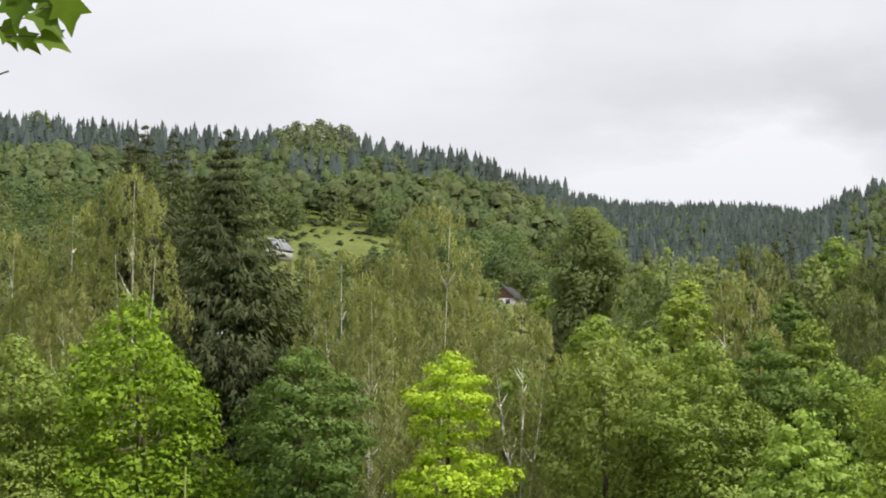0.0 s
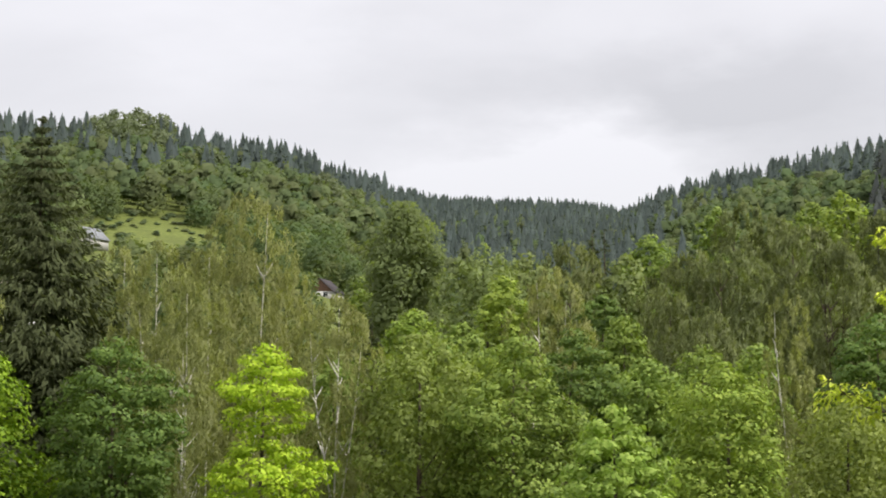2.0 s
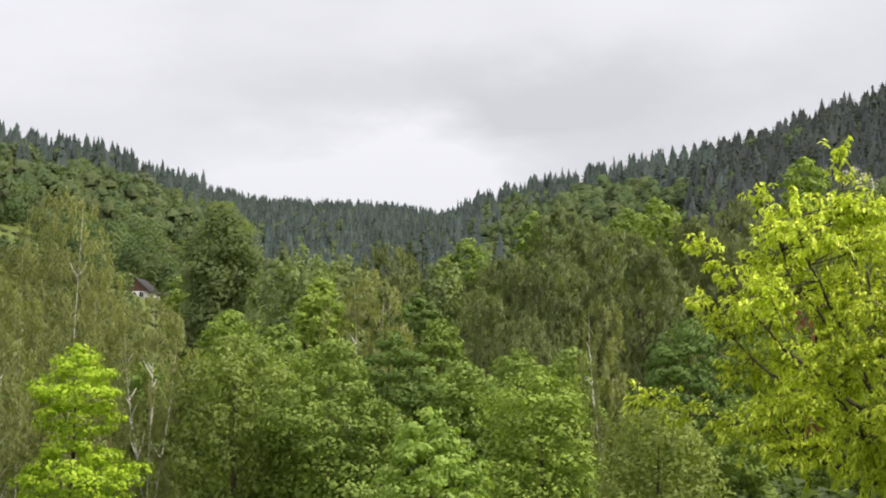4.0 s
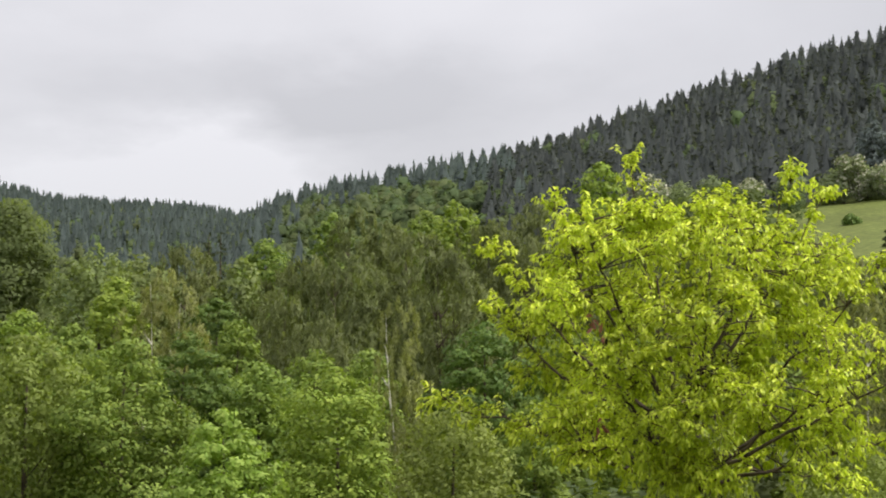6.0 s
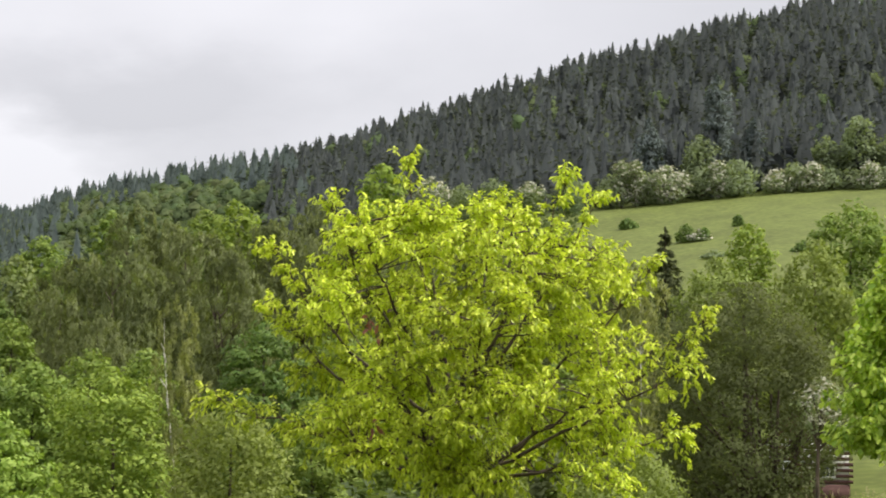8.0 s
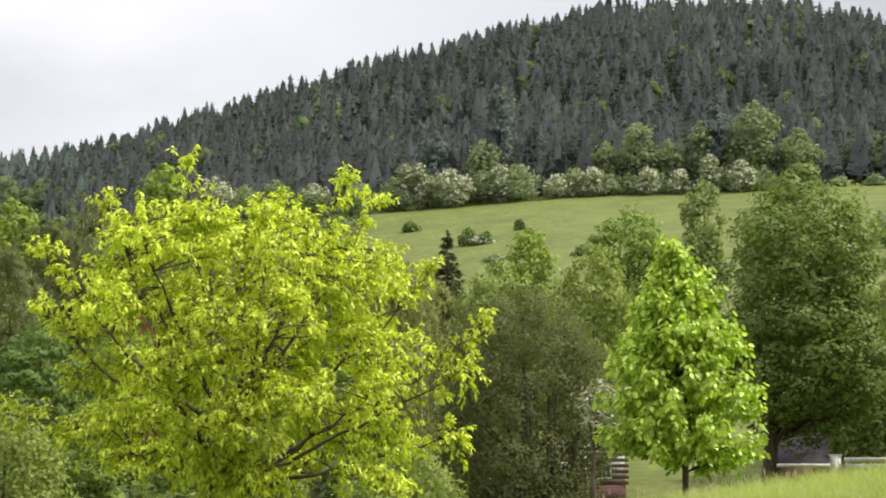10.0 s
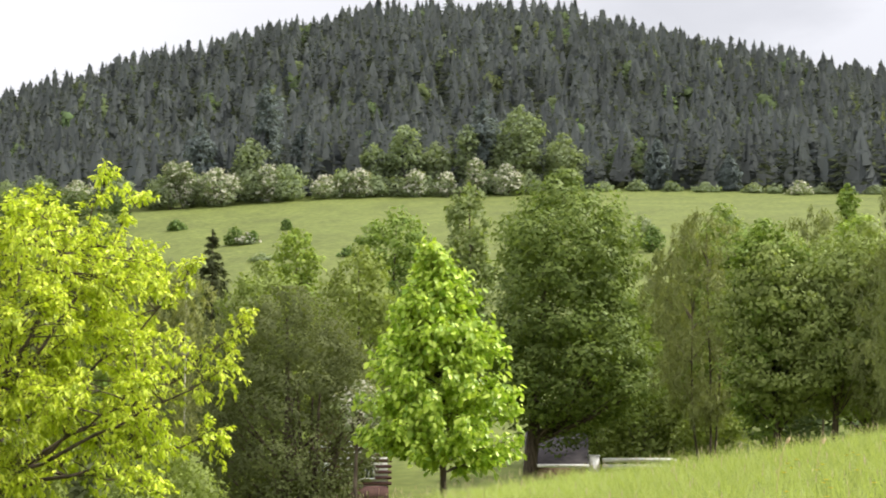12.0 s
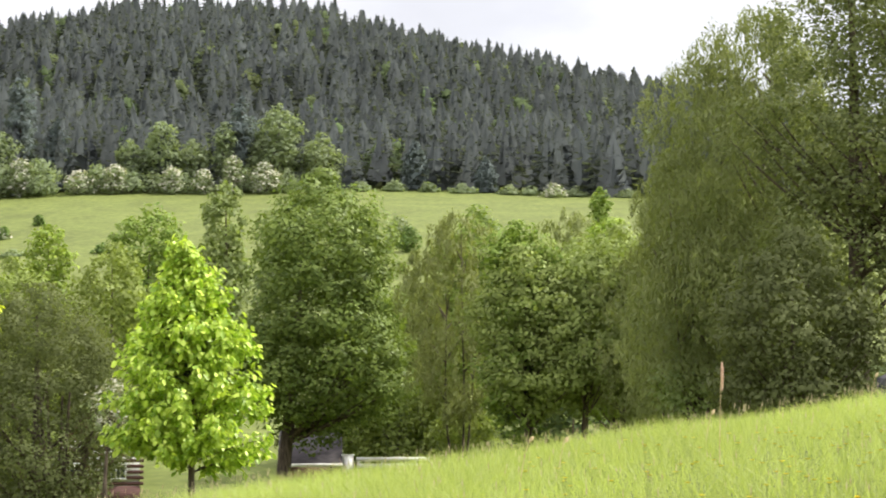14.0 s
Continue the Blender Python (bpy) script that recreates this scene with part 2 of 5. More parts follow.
PLASTER = rough_material("plaster_white", (0.34, 0.33, 0.32), (0.46, 0.45, 0.43), 6)
WHITE_PAINT = rough_material("white_paint", (0.62, 0.62, 0.60), (0.8, 0.79, 0.77), 8, 0.6)
BROWN_BOARD = rough_material("brown_boards", (0.09, 0.05, 0.035), (0.17, 0.10, 0.075), 7, stretch_to=(4, 4, 0.4))
LOG = rough_material("dark_logs", (0.06, 0.03, 0.028), (0.14, 0.075, 0.065), 8, stretch_to=(0.3, 3, 3))
SLATE = rough_material("slate_roof", (0.16, 0.17, 0.19), (0.26, 0.27, 0.29), 5)
DARK_ROOF = rough_material("dark_sheet_roof", (0.035, 0.031, 0.034), (0.06, 0.052, 0.055), 4)
TAN_ROOF = rough_material("weathered_tiles", (0.26, 0.22, 0.17), (0.40, 0.35, 0.28), 5)
SEED = rough_material("seed_head", (0.40, 0.24, 0.17), (0.62, 0.42, 0.32), 60)
YELLOW = rough_material("buttercup_yellow", (0.75, 0.55, 0.02), (0.85, 0.70, 0.05), 40, 0.5)
GLASS, glass_nodes, glass_links, glass_bsdf = material("window_glass")
glass_bsdf.inputs["Base Color"].default_value = (0.03, 0.035, 0.04, 1)
glass_bsdf.inputs["Roughness"].default_value = 0.08
ROCK = rough_material("dark_rock", (0.03, 0.03, 0.032), (0.10, 0.10, 0.10), 5)
STRAW = rough_material("straw", (0.35, 0.27, 0.14), (0.6, 0.48, 0.28), 30)

# ---- geometry helpers ----
class Shape:
    """Collects vertices and faces, of several materials, for one mesh."""

    def __init__(self):
        self.v, self.f, self.count, self.soft = [], [], 0, []

    def add(self, verts, faces, slot=0):
        verts, faces = np.asarray(verts, float).reshape(-1, 3), np.asarray(faces, int)
        self.v.append(verts)
        self.f.append((faces + self.count, slot))
        self.count += len(verts)

    def tips(self, centre, along, across, outward=None, slot=0):
        """A three-cornered leaf at each centre, its upper side turned outward, rounded in shading like the spray that it belongs to."""
        c, u, w = (np.asarray(q, float) for q in (centre, along, across))
        if outward is not None:
            n = unit(np.cross(w, u))
            turn = np.where((n * outward).sum(1, keepdims=True) < 0, -1.0, 1.0)
            w = w * turn
            n = n * turn
            self.soft.append(np.repeat(unit(unit(outward) + 0.45 * n), 3, axis=0))
        q = np.stack([c - u * 0.7 - w, c + u, c - u * 0.7 + w], 1)[:, ::-1]
        self.add(q, np.arange(len(c) * 3).reshape(-1, 3), slot)

    def tube(self, points, radii, sides=6, slot=0):
        p = np.asarray(points, float)
        r = np.asarray(radii, float)
        d = np.gradient(p, axis=0)
        d /= np.linalg.norm(d, axis=1, keepdims=True) + 1e-9
        ref = np.where(np.abs(d[:, 2:3]) > 0.9, [[1.0, 0, 0]], [[0, 0, 1.0]])
        a = np.cross(d, ref)
        a /= np.linalg.norm(a, axis=1, keepdims=True) + 1e-9
        b = np.cross(d, a)
        t = np.linspace(0, 2 * math.pi, sides, endpoint=False)
        ring = p[:, None] + r[:, None, None] * (np.cos(t)[None, :, None] * a[:, None] + np.sin(t)[None, :, None] * b[:, None])
        i, j = np.meshgrid(np.arange(len(p) - 1), np.arange(sides), indexing="ij")
        k = (j + 1) % sides
        faces = np.stack([i * sides + j, i * sides + k, (i + 1) * sides + k, (i + 1) * sides + j], -1).reshape(-1, 4)
        self.add(ring, faces, slot)

    def box(self, x0, x1, y0, y1, z0, z1, slot=0):
        v = [(x, y, z) for x in (x0, x1) for y in (y0, y1) for z in (z0, z1)]
        self.add(v, [(0, 1, 3, 2), (4, 6, 7, 5), (0, 4, 5, 1), (2, 3, 7, 6), (0, 2, 6, 4), (1, 5, 7, 3)], slot)

    def mesh(self, name, *materials, smooth=False, tint=None):
        me = bpy.data.meshes.new(name)
        v = np.concatenate(self.v)
        loops = np.concatenate([f.ravel() for f, _ in self.f])
        sizes = np.concatenate([np.full(len(f), f.shape[1]) for f, _ in self.f])
        slots = np.concatenate([np.full(len(f), s) for f, s in self.f])
        me.vertices.add(len(v))
        me.vertices.foreach_set("co", v.ravel())
        me.loops.add(len(loops))
        me.loops.foreach_set("vertex_index", loops)
        me.polygons.add(len(sizes))
        me.polygons.foreach_set("loop_start", np.concatenate([[0], np.cumsum(sizes)[:-1]]))
        me.polygons.foreach_set("loop_total", sizes)
        me.polygons.foreach_set("material_index", slots)
        if smooth or self.soft:
            me.polygons.foreach_set("use_smooth", np.ones(len(sizes), bool))
        me.update(calc_edges=True)
        if self.soft:
            me.normals_split_custom_set_from_vertices(np.concatenate(self.soft))
        if tint is not None:
            me.attributes.new("tint", "FLOAT", "POINT").data.foreach_set("value", np.asarray(tint, float))
        for m in materials:
            me.materials.append(m)
        return me

    def part(self, name, parent, *materials, label="", smooth=False):
        ob = new(name, self.mesh(name, *materials, smooth=smooth))
        ob.parent = parent
        return tagged(ob, label)


def unit(a):
    return a / (np.linalg.norm(a, axis=-1, keepdims=True) + 1e-9)


def scatter(rng, n):
    return unit(rng.normal(size=(n, 3)))


def root(name, x, y, label, category, group="", sink=0.0):
    ob = new(name)
    ob.empty_display_size = 0.5
    ob.location = (x, y, float(ground(x, y)) - sink)
    return tagged(ob, label, category, group)


seeds = iter(range(1, 100000))

# ---- the ground ----
def polar_ground():
    az = np.concatenate([np.arange(-20, 64, 0.6), np.arange(64, 340, 4.0)])
    rr = np.concatenate([[0.01], np.arange(1, 30, 0.7), np.arange(30, 130, 5), np.arange(130, 460, 9), np.arange(460, 1000, 16), np.geomspace(1000, 4300, 10)])
    a, r = np.meshgrid(np.radians(az), rr, indexing="ij")
    x, y = r * np.sin(a), r * np.cos(a)
    z = ground(x, y)
    rng = np.random.default_rng(5)
    z = z + np.where((r > 1) & (r < 26), rng.normal(size=z.shape) * 0.012 * np.clip(r / 18, 0.05, 1), 0)
    n, m = a.shape
    i, j = np.meshgrid(np.arange(n), np.arange(m - 1), indexing="ij")
    k = (i + 1) % n
    s = Shape()
    s.add(np.stack([x, y, z], -1), np.stack([i * m + j, i * m + j + 1, k * m + j + 1, k * m + j], -1).reshape(-1, 4))
    return tagged(new("ground", s.mesh("ground", MEADOW, smooth=True)), "rolling green meadow and valley ground", "ground", kind="structure")


polar_ground()


# ---- woods on the hills ----
def small_spruce(rng, tiers=5, seg=5, tufts=150):
    """A far spruce, 1 high: ragged skirts of boughs one over the other, fringed with hanging tufts."""
    slim, blunt = rng.uniform(0.15, 0.23), rng.uniform(0.78, 1.05)
    s = Shape()
    for i in range(tiers):
        u = (i + rng.uniform(-0.2, 0.2)) / tiers
        r = slim * (1 - u) ** blunt + 0.012
        gap = 0.92 / tiers
        z = 0.05 + 0.92 * u
        a = np.arange(seg) / seg * 2 * math.pi + rng.uniform(0, 6)
        reach = 0.6 * r * np.where(np.arange(seg) % 2, 0.74, 1.0) * rng.uniform(0.75, 1.15, seg)
        o = np.stack([np.cos(a), np.sin(a), 0 * a], 1)
        rim = o * reach[:, None] + np.stack([0 * a, 0 * a, z - 0.3 * reach + gap * rng.uniform(-0.9, 0.9, seg)], 1)
        top = np.array([rng.normal() * 0.004, rng.normal() * 0.004, min(z + gap * 4.5, 0.985)])
        k = (np.arange(seg) + 1) % seg
        s.add(np.stack([np.tile(top, (seg, 1)), rim, rim[k]], 1), np.arange(seg * 3).reshape(-1, 3))
        mid = unit(o + o[k])
        s.soft.append(np.stack([unit(mid * 0.35 + [0, 0, 0.9]), unit(o * 0.4 + [0, 0, 0.9]), unit(o[k] * 0.4 + [0, 0, 0.9])], 1).reshape(-1, 3))
    u = 1 - rng.uniform(0, 1, tufts) ** 0.62
    ang = rng.uniform(0, 2 * math.pi, tufts)
    o = np.stack([np.cos(ang), np.sin(ang), 0 * ang], 1)
    rho = (slim * (1 - u) ** blunt * (1 + 0.16 * np.sin(u * 37 + 2 * ang + rng.uniform(0, 6))) + 0.01) * rng.uniform(0.72, 1.08, tufts)
    p = o * rho[:, None] + np.stack([0 * u, 0 * u, 0.04 + 0.92 * u], 1)
    d = unit(o * 1.0 + rng.normal(size=(tufts, 3)) * 0.35 - [0, 0, 0.35])
    w = unit(np.cross(d, o + rng.normal(size=(tufts, 3)) * 0.35))
    ln = (0.016 + 0.028 * (1 - u))[:, None] * rng.uniform(0.7, 1.3, (tufts, 1))
    s.tips(p, d * ln, w * ln * 0.6, o * 0.35 + [0, 0, 0.9] + rng.normal(size=(tufts, 3)) * 0.4)
    s.tips([[0, 0, 0.96]] * 2, [[0, 0, 0.05]] * 2, [[0.009, 0, 0], [0, 0.009, 0]], np.array([[0.0, -1, 0.6], [1, 0, 0.6]]))
    return np.concatenate(s.v), np.concatenate(s.soft)


def small_leafy(rng, n=230, leaf=0.054, core=0.72):
    """A far leafy tree, 1 high: a crown of rounded lobes, its surface broken up by leaf sprays."""
    q = 7
    lobe = scatter(rng, q) * [1, 1, 0.8] + [0, 0, 0.25]
    mid = unit(lobe) * [0.19, 0.19, 0.29] * rng.uniform(0.75, 1.1, (q, 1)) + [0, 0, 0.50]
    rad = rng.uniform(0.12, 0.18, q)
    mid, rad = np.concatenate([mid, [[0, 0, 0.4]]]), np.append(rad, 0.26)
    which = rng.choice(q + 1, n, p=rad ** 2 / (rad ** 2).sum())
    u = scatter(rng, n)
    p = mid[which] + u * rad[which][:, None] * rng.uniform(0.82, 1.2, (n, 1)) * [1, 1, 1.1]
    nrm = unit(u + rng.normal(size=(n, 3)) * 0.3)
    a = unit(np.cross(nrm, scatter(rng, n)))
    b = np.cross(nrm, a)
    ls = leaf * rng.uniform(0.7, 1.3, (n, 1))
    s = Shape()
    ring = np.linspace(0, 2 * math.pi, 6)[:-1]
    for c, r in zip(mid, rad * core) if core else ():
        band = [c + [0, 0, r * 1.1]] + [c + [r * 0.87 * math.cos(t), r * 0.87 * math.sin(t), r * 0.5] for t in ring] + [c + [r * 0.9 * math.cos(t), r * 0.9 * math.sin(t), -r * 0.5] for t in ring]
        band = np.array(band) + rng.normal(size=(11, 3)) * 0.16 * r
        faces = [(0, 1 + i, 1 + (i + 1) % 5) for i in range(5)] + [(1 + i, 6 + i, 6 + (i + 1) % 5) for i in range(5)] + [(1 + i, 6 + (i + 1) % 5, 1 + (i + 1) % 5) for i in range(5)]
        v = band[np.array(faces)].reshape(-1, 3)
        s.add(v, np.arange(len(v)).reshape(-1, 3))
        s.soft.append(unit(unit(v - c) * 0.8 + unit((v - [0, 0, 0.5]) * [1, 1, 0.7]) * 0.4 + [0, 0, 0.95]))
    s.tips(p, a * ls, b * ls * 0.85, u * 0.8 + unit((p - [0, 0, 0.5]) * [1, 1, 0.7]) * 0.4 + [0, 0, 0.95] + rng.normal(size=(n, 3)) * 0.1)
    return np.concatenate(s.v), np.concatenate(s.soft)


def wood(name, label, spots, models, leaf):
    """One mesh of many far trees: spots are x, y, height, width."""
    rng = np.random.default_rng(next(seeds))
    verts, tint, soft = [], [], []
    for x, y, z, h, w in spots:
        m, nm = models[rng.integers(len(models))]
        a = rng.uniform(0, 6.3)
        c, s = math.cos(a), math.sin(a)
        verts.append(np.stack([(m[:, 0] * c - m[:, 1] * s) * w + x, (m[:, 0] * s + m[:, 1] * c) * w + y, m[:, 2] * h + z - 0.2], 1))
        soft.append(np.stack([nm[:, 0] * c - nm[:, 1] * s, nm[:, 0] * s + nm[:, 1] * c, nm[:, 2]], 1))
        tint.append(np.full(len(m), rng.uniform()))
    v = np.concatenate(verts)
    s = Shape()
    s.add(v, np.arange(len(v)).reshape(-1, 3))
    s.soft = soft
    return tagged(new(name, s.mesh(name, leaf, tint=np.concatenate(tint))), label, "forest", kind="stuff")


def spots_between(rng, az0, az1, r0, r1, gap, h0, h1, wide=1.0, chance=None):
    """Loose rows of trees over a stretch of the hills; r0 and r1 may vary with the bearing."""
    out = []
    mean = (h0 + h1) / 2
    rr = min(r0(az0), r0(az1), r0((az0 + az1) / 2)) if callable(r0) else r0
    top = max(float(np.max(np.interp(np.linspace(az0, az1, 20), RIDGE_AZ, RIDGE_R))), 0) + 25 if r1 is None else r1
    while rr < top:
        step = math.degrees(gap / rr)
        for a in np.arange(az0, az1, step):
            az = a + rng.uniform(-0.8, 0.8) * step
            r = rr + rng.uniform(-0.8, 0.8) * gap
            if callable(r0) and r < r0(az):
                continue
            if r1 is None and r > np.interp(az, RIDGE_AZ, RIDGE_R) + 15:
                continue
            if chance is not None and rng.uniform() > chance(az, r):
                continue
            x, y = r * math.sin(radians(az)), r * math.cos(radians(az))
            h = h0 + (h1 - h0) * np.clip(rng.uniform(0, 1) * 0.75 + 0.55 * noise.noise(Vector((x * 0.045, y * 0.045, 1.0))) + 0.15, 0, 1)
            out.append((x, y, float(ground(x, y)), h, (0.5 * h + 0.5 * mean) * wide * rng.uniform(0.8, 1.25)))
        rr += gap
    return out


rng = np.random.default_rng(11)
SPRUCES = [small_spruce(rng) for _ in range(12)]
FAR_SPRUCES = [small_spruce(rng, 5, 5, 88) for _ in range(12)]
LEAFY = [small_leafy(rng, 125, 0.043) for _ in range(8)]
BUSHY = [small_leafy(rng, 560, 0.03, 0.0) for _ in range(6)]


def wave(az, r):
    return noise.noise(Vector((az * 0.35, r * 0.02, 3.0)))


right_edge = lambda az: float(np.interp(az, [17, 19, 26, 34, 44, 52, 60, 66], [420, 345, 345, 350, 350, 345, 340, 340]))
wood("spruce_forest", "dark spruce forest covering the steep hill above the meadow", spots_between(rng, 18.6, 59, right_edge, None, 5.15, 8.5, 14, 1.95), SPRUCES, HAZED_FOREST_NEEDLE)
wood("mixed_forest", "broadleaf trees among the spruces of the hill", spots_between(rng, 18.6, 59, right_edge, None, 10, 8, 12.5, 0.95, lambda a, r: 0.6 if wave(a, r) > 0.1 else 0.07), LEAFY, HAZED_LEAF)
left_edge = lambda az: float(np.interp(az, [-22, -6, -5.2, -2, -0.9, 0, 2, 4, 19], [330, 340, 455, 468, 440, 385, 392, 420, 420]))
left_ridge = lambda az: float(np.interp(az, [-22, -6, -2, 19], [400, 500, 500, 470]))
below_ridge = lambda a, r: float(np.interp(a, RIDGE_AZ, RIDGE_R)) - r
spruce_belt = lambda a: float(np.interp(a, [-22, -6, -4.8, -2.6, -2.2, 3.5, 5, 11.5, 12.5, 17, 19], [95, 80, 15, 15, 80, 70, 25, 25, 45, 75, 140]))


def spruce_slope(a, r):
    """Spruces hold the ridge, and stand in patches on the slope below."""
    return 0.92 if below_ridge(a, r) < spruce_belt(a) + 40 * wave(a, r) else 0.7 if 4 < a < 12 else 0.55 if wave(a, r) < -0.22 else 0.0


def leafy_slope(a, r):
    return 0.12 if below_ridge(a, r) < spruce_belt(a) + 40 * wave(a, r) else 0.55 if 4 < a < 12 else 0.9


leafy_spots, spruce_spots = [], []
for az0, az1, small in ((-15, 3.6, 1.0), (3.6, 11.6, 0.7), (11.6, 19, 0.9)):
    leafy_spots += spots_between(rng, az0, az1, left_edge, None, 7.6 * small, 9 * small, 13.5 * small, 1.12, leafy_slope)
    spruce_spots += spots_between(rng, az0, az1, left_ridge, None, 6.2 * small, 11 * small, 17 * small, 1.6, spruce_slope)
open_view = lambda x, y: not any(abs(math.degrees(math.atan2(x, y)) - a) < 0.5 and math.hypot(x, y) < r for a, r in ((2.05, 388), (-4.95, 406)))
leafy_spots = [q for q in leafy_spots if open_view(q[0], q[1])]
edge_spots = [(x, y, z - 0.1 * h, h, w) for x, y, z, h, w in leafy_spots if math.hypot(x, y) < 475 and x < 30]
far_spots = [q for q in leafy_spots if not (math.hypot(q[0], q[1]) < 475 and q[0] < 30)]
wood("mixed_forest", "broadleaf wood on the far hillsides", far_spots, LEAFY, HAZED_LEAF)
wood("mixed_forest", "leafy edge of the wood above the steep meadow", edge_spots, BUSHY, HAZED_LEAF)
wood("spruce_forest", "dark spruces along the far ridges", spruce_spots, FAR_SPRUCES, HAZED_NEEDLE)

# ---- trees ----
def limbs(shape, rng, ends, h, fork, trunk_r, lean=0.0):
    """A trunk up to h and a limb from it out to each of the ends."""
    k = np.linspace(0, 1, 9)
    bend = rng.normal(size=2) * 0.02 * h
    path = np.stack([bend[0] * np.sin(3 * k) + lean * k, bend[1] * np.sin(2.5 * k), h * k], 1)
    shape.tube(path, trunk_r * (1 - 0.88 * k) * (1 + 0.5 * np.exp(-k * 25)), 7)
    for e in ends:
        z0 = min(max(fork * h, e[2] - 0.75 * math.hypot(e[0], e[1]) - 0.5), 0.92 * h)
        s = np.linspace(0, 1, 5)[:, None]
        start = np.array([np.interp(z0, path[:, 2], path[:, 0]), np.interp(z0, path[:, 2], path[:, 1]), z0])
        mid = (start + e) / 2 + np.array([0, 0, -0.08 * h * 0.3])
        p = start * (1 - s) ** 2 + 2 * mid * s * (1 - s) + e * s * s
        r0 = max(0.28 * trunk_r * (1 - z0 / h) + 0.012, 0.015)
        shape.tube(p, r0 * (1 - 0.8 * s[:, 0]), 5)


def dome(d, rad, k, low, swell=0.12):
    """Crown radius at d below the top: rounds out over k radii, then stays wide; low: the depth of the crown."""
    q = np.clip(d / (k * rad), 0, 1)
    w = np.sqrt(1 - (1 - q) ** 2) if k < 1.9 else q ** 0.62
    return rad * w * (1 + swell * np.clip(d / low - 0.4, 0, 1)) * np.clip((1.06 - d / low) * 4, 0.25, 1)


def broadleaf(name, x, y, h, rad, leaf, label, bark=BARK, base=0.14, leaf_size=0.0016, cover=3.2, clump=0.22, k=1.3, flat=0.5, group="", hang=0.0, category="tree", blossom=0.0, far=1.0, most=20000, offset=(0.0, 0.0), swell=0.12, waist=((0, 1), (1, 1)), soften=0.0, apart=0.86):
    """A leafy tree: clumps of leaves over an uneven crown, carried by limbs. k: how slowly the crown widens from its top."""
    rng = np.random.default_rng(next(seeds))
    t = root(name, x, y, label, category, group, 0.1)
    r = math.hypot(x, y)
    s = leaf_size * r * far
    hc = h * (1 - base)
    size0 = clump * rad + 0.1
    d = rng.uniform(0, 1, 4000) ** 0.85 * hc
    d = d[rng.uniform(0, 1, 4000) < dome(d, rad, k, hc, swell) / rad / 1.15]
    ang = rng.uniform(0, 2 * math.pi, len(d))
    ph = rng.uniform(0, 6.3, 4)
    u = d / rad
    lobes = 1 + 0.13 * np.sin(2 * ang + ph[0] + 1.7 * u) + 0.12 * np.sin(3 * ang + ph[1] - 2.3 * u) + 0.10 * np.sin(4.1 * u + ph[2])
    rho = np.maximum(dome(d, rad, k, hc, swell) * lobes * np.interp(d / hc, *zip(*waist)) - size0 * 0.55, 0) * np.sqrt(rng.uniform(0.3, 1, len(d)))
    c = np.stack([rho * np.cos(ang), rho * np.sin(ang), h - size0 * 0.4 - d * 0.97], 1)
    keep = [0]
    limit = 300 if rad > 3.5 else 180
    for i in range(1, min(len(c), 1500)):
        if len(keep) < limit and np.min(np.linalg.norm(c[keep] - c[i], axis=1)) > size0 * apart:
            keep.append(i)
    c = np.concatenate([c[keep], [[0, 0, h - size0 * 0.45]]]) + [*offset, 0]
    size = size0 * rng.uniform(0.75, 1.3, len(c))
    s = max(s, math.sqrt(cover * 2 * rad * hc / (0.5 * most)))
    leaves = int(np.clip(cover * 2 * rad * hc / (s * s * 0.5), 600, most))
    which = rng.integers(0, len(c), leaves)
    ball = scatter(rng, leaves) * rng.uniform(0.1, 1, (leaves, 1)) ** 0.4
    ball[:, 2] *= flat
    drop = -hang * np.abs(rng.normal(size=leaves)) * size[which]
    p = c[which] + ball * size[which][:, None] + np.stack([0 * drop, 0 * drop, drop], 1)
    p[:, 2] = np.clip(p[:, 2], 0.15, h)
    out = unit((p - [*offset, 0]) * [1, 1, 0] + 1e-6) * 0.45 + [0, 0, 0.6]
    lit = unit(unit(ball) * [1, 1, 1.3] + out * 0.8 + [0, 0, soften])
    nrm = unit(lit * [1, 1, 0.4] + rng.normal(size=(leaves, 3)) * 0.35) if soften > 0.25 else unit(out + unit(ball) * 0.6 + rng.normal(size=(leaves, 3)) * 0.4)
    a = unit(np.cross(nrm, scatter(rng, leaves)))
    b = np.cross(nrm, a)
    ls = s * rng.uniform(0.6, 1.35, (leaves, 1)) * 0.72
    wood = Shape()
    big = c[np.argsort(-np.linalg.norm(c[:, :2], axis=1))[: min(len(c), 26)]]
    limbs(wood, rng, big, h * 0.9, base, 0.014 * h + 0.03 + 0.12 * (most > 40000), lean=offset[0] * 0.8)
    wood.part("trunk", t, bark, smooth=True)
    flower = rng.uniform(size=leaves) < blossom * np.clip(0.4 + ball[:, 2] / flat, 0, 1.2)
    for mask, part_name, stuff in ((~flower, "crown", leaf), (flower, "blossom", BLOSSOM)):
        if mask.any():
            crown = Shape()
            crown.tips(p[mask], a[mask] * ls[mask], b[mask] * ls[mask] * 0.75, lit[mask])
            crown.part(part_name, t, stuff, label="white spring blossom" if part_name == "blossom" else "")
    return t


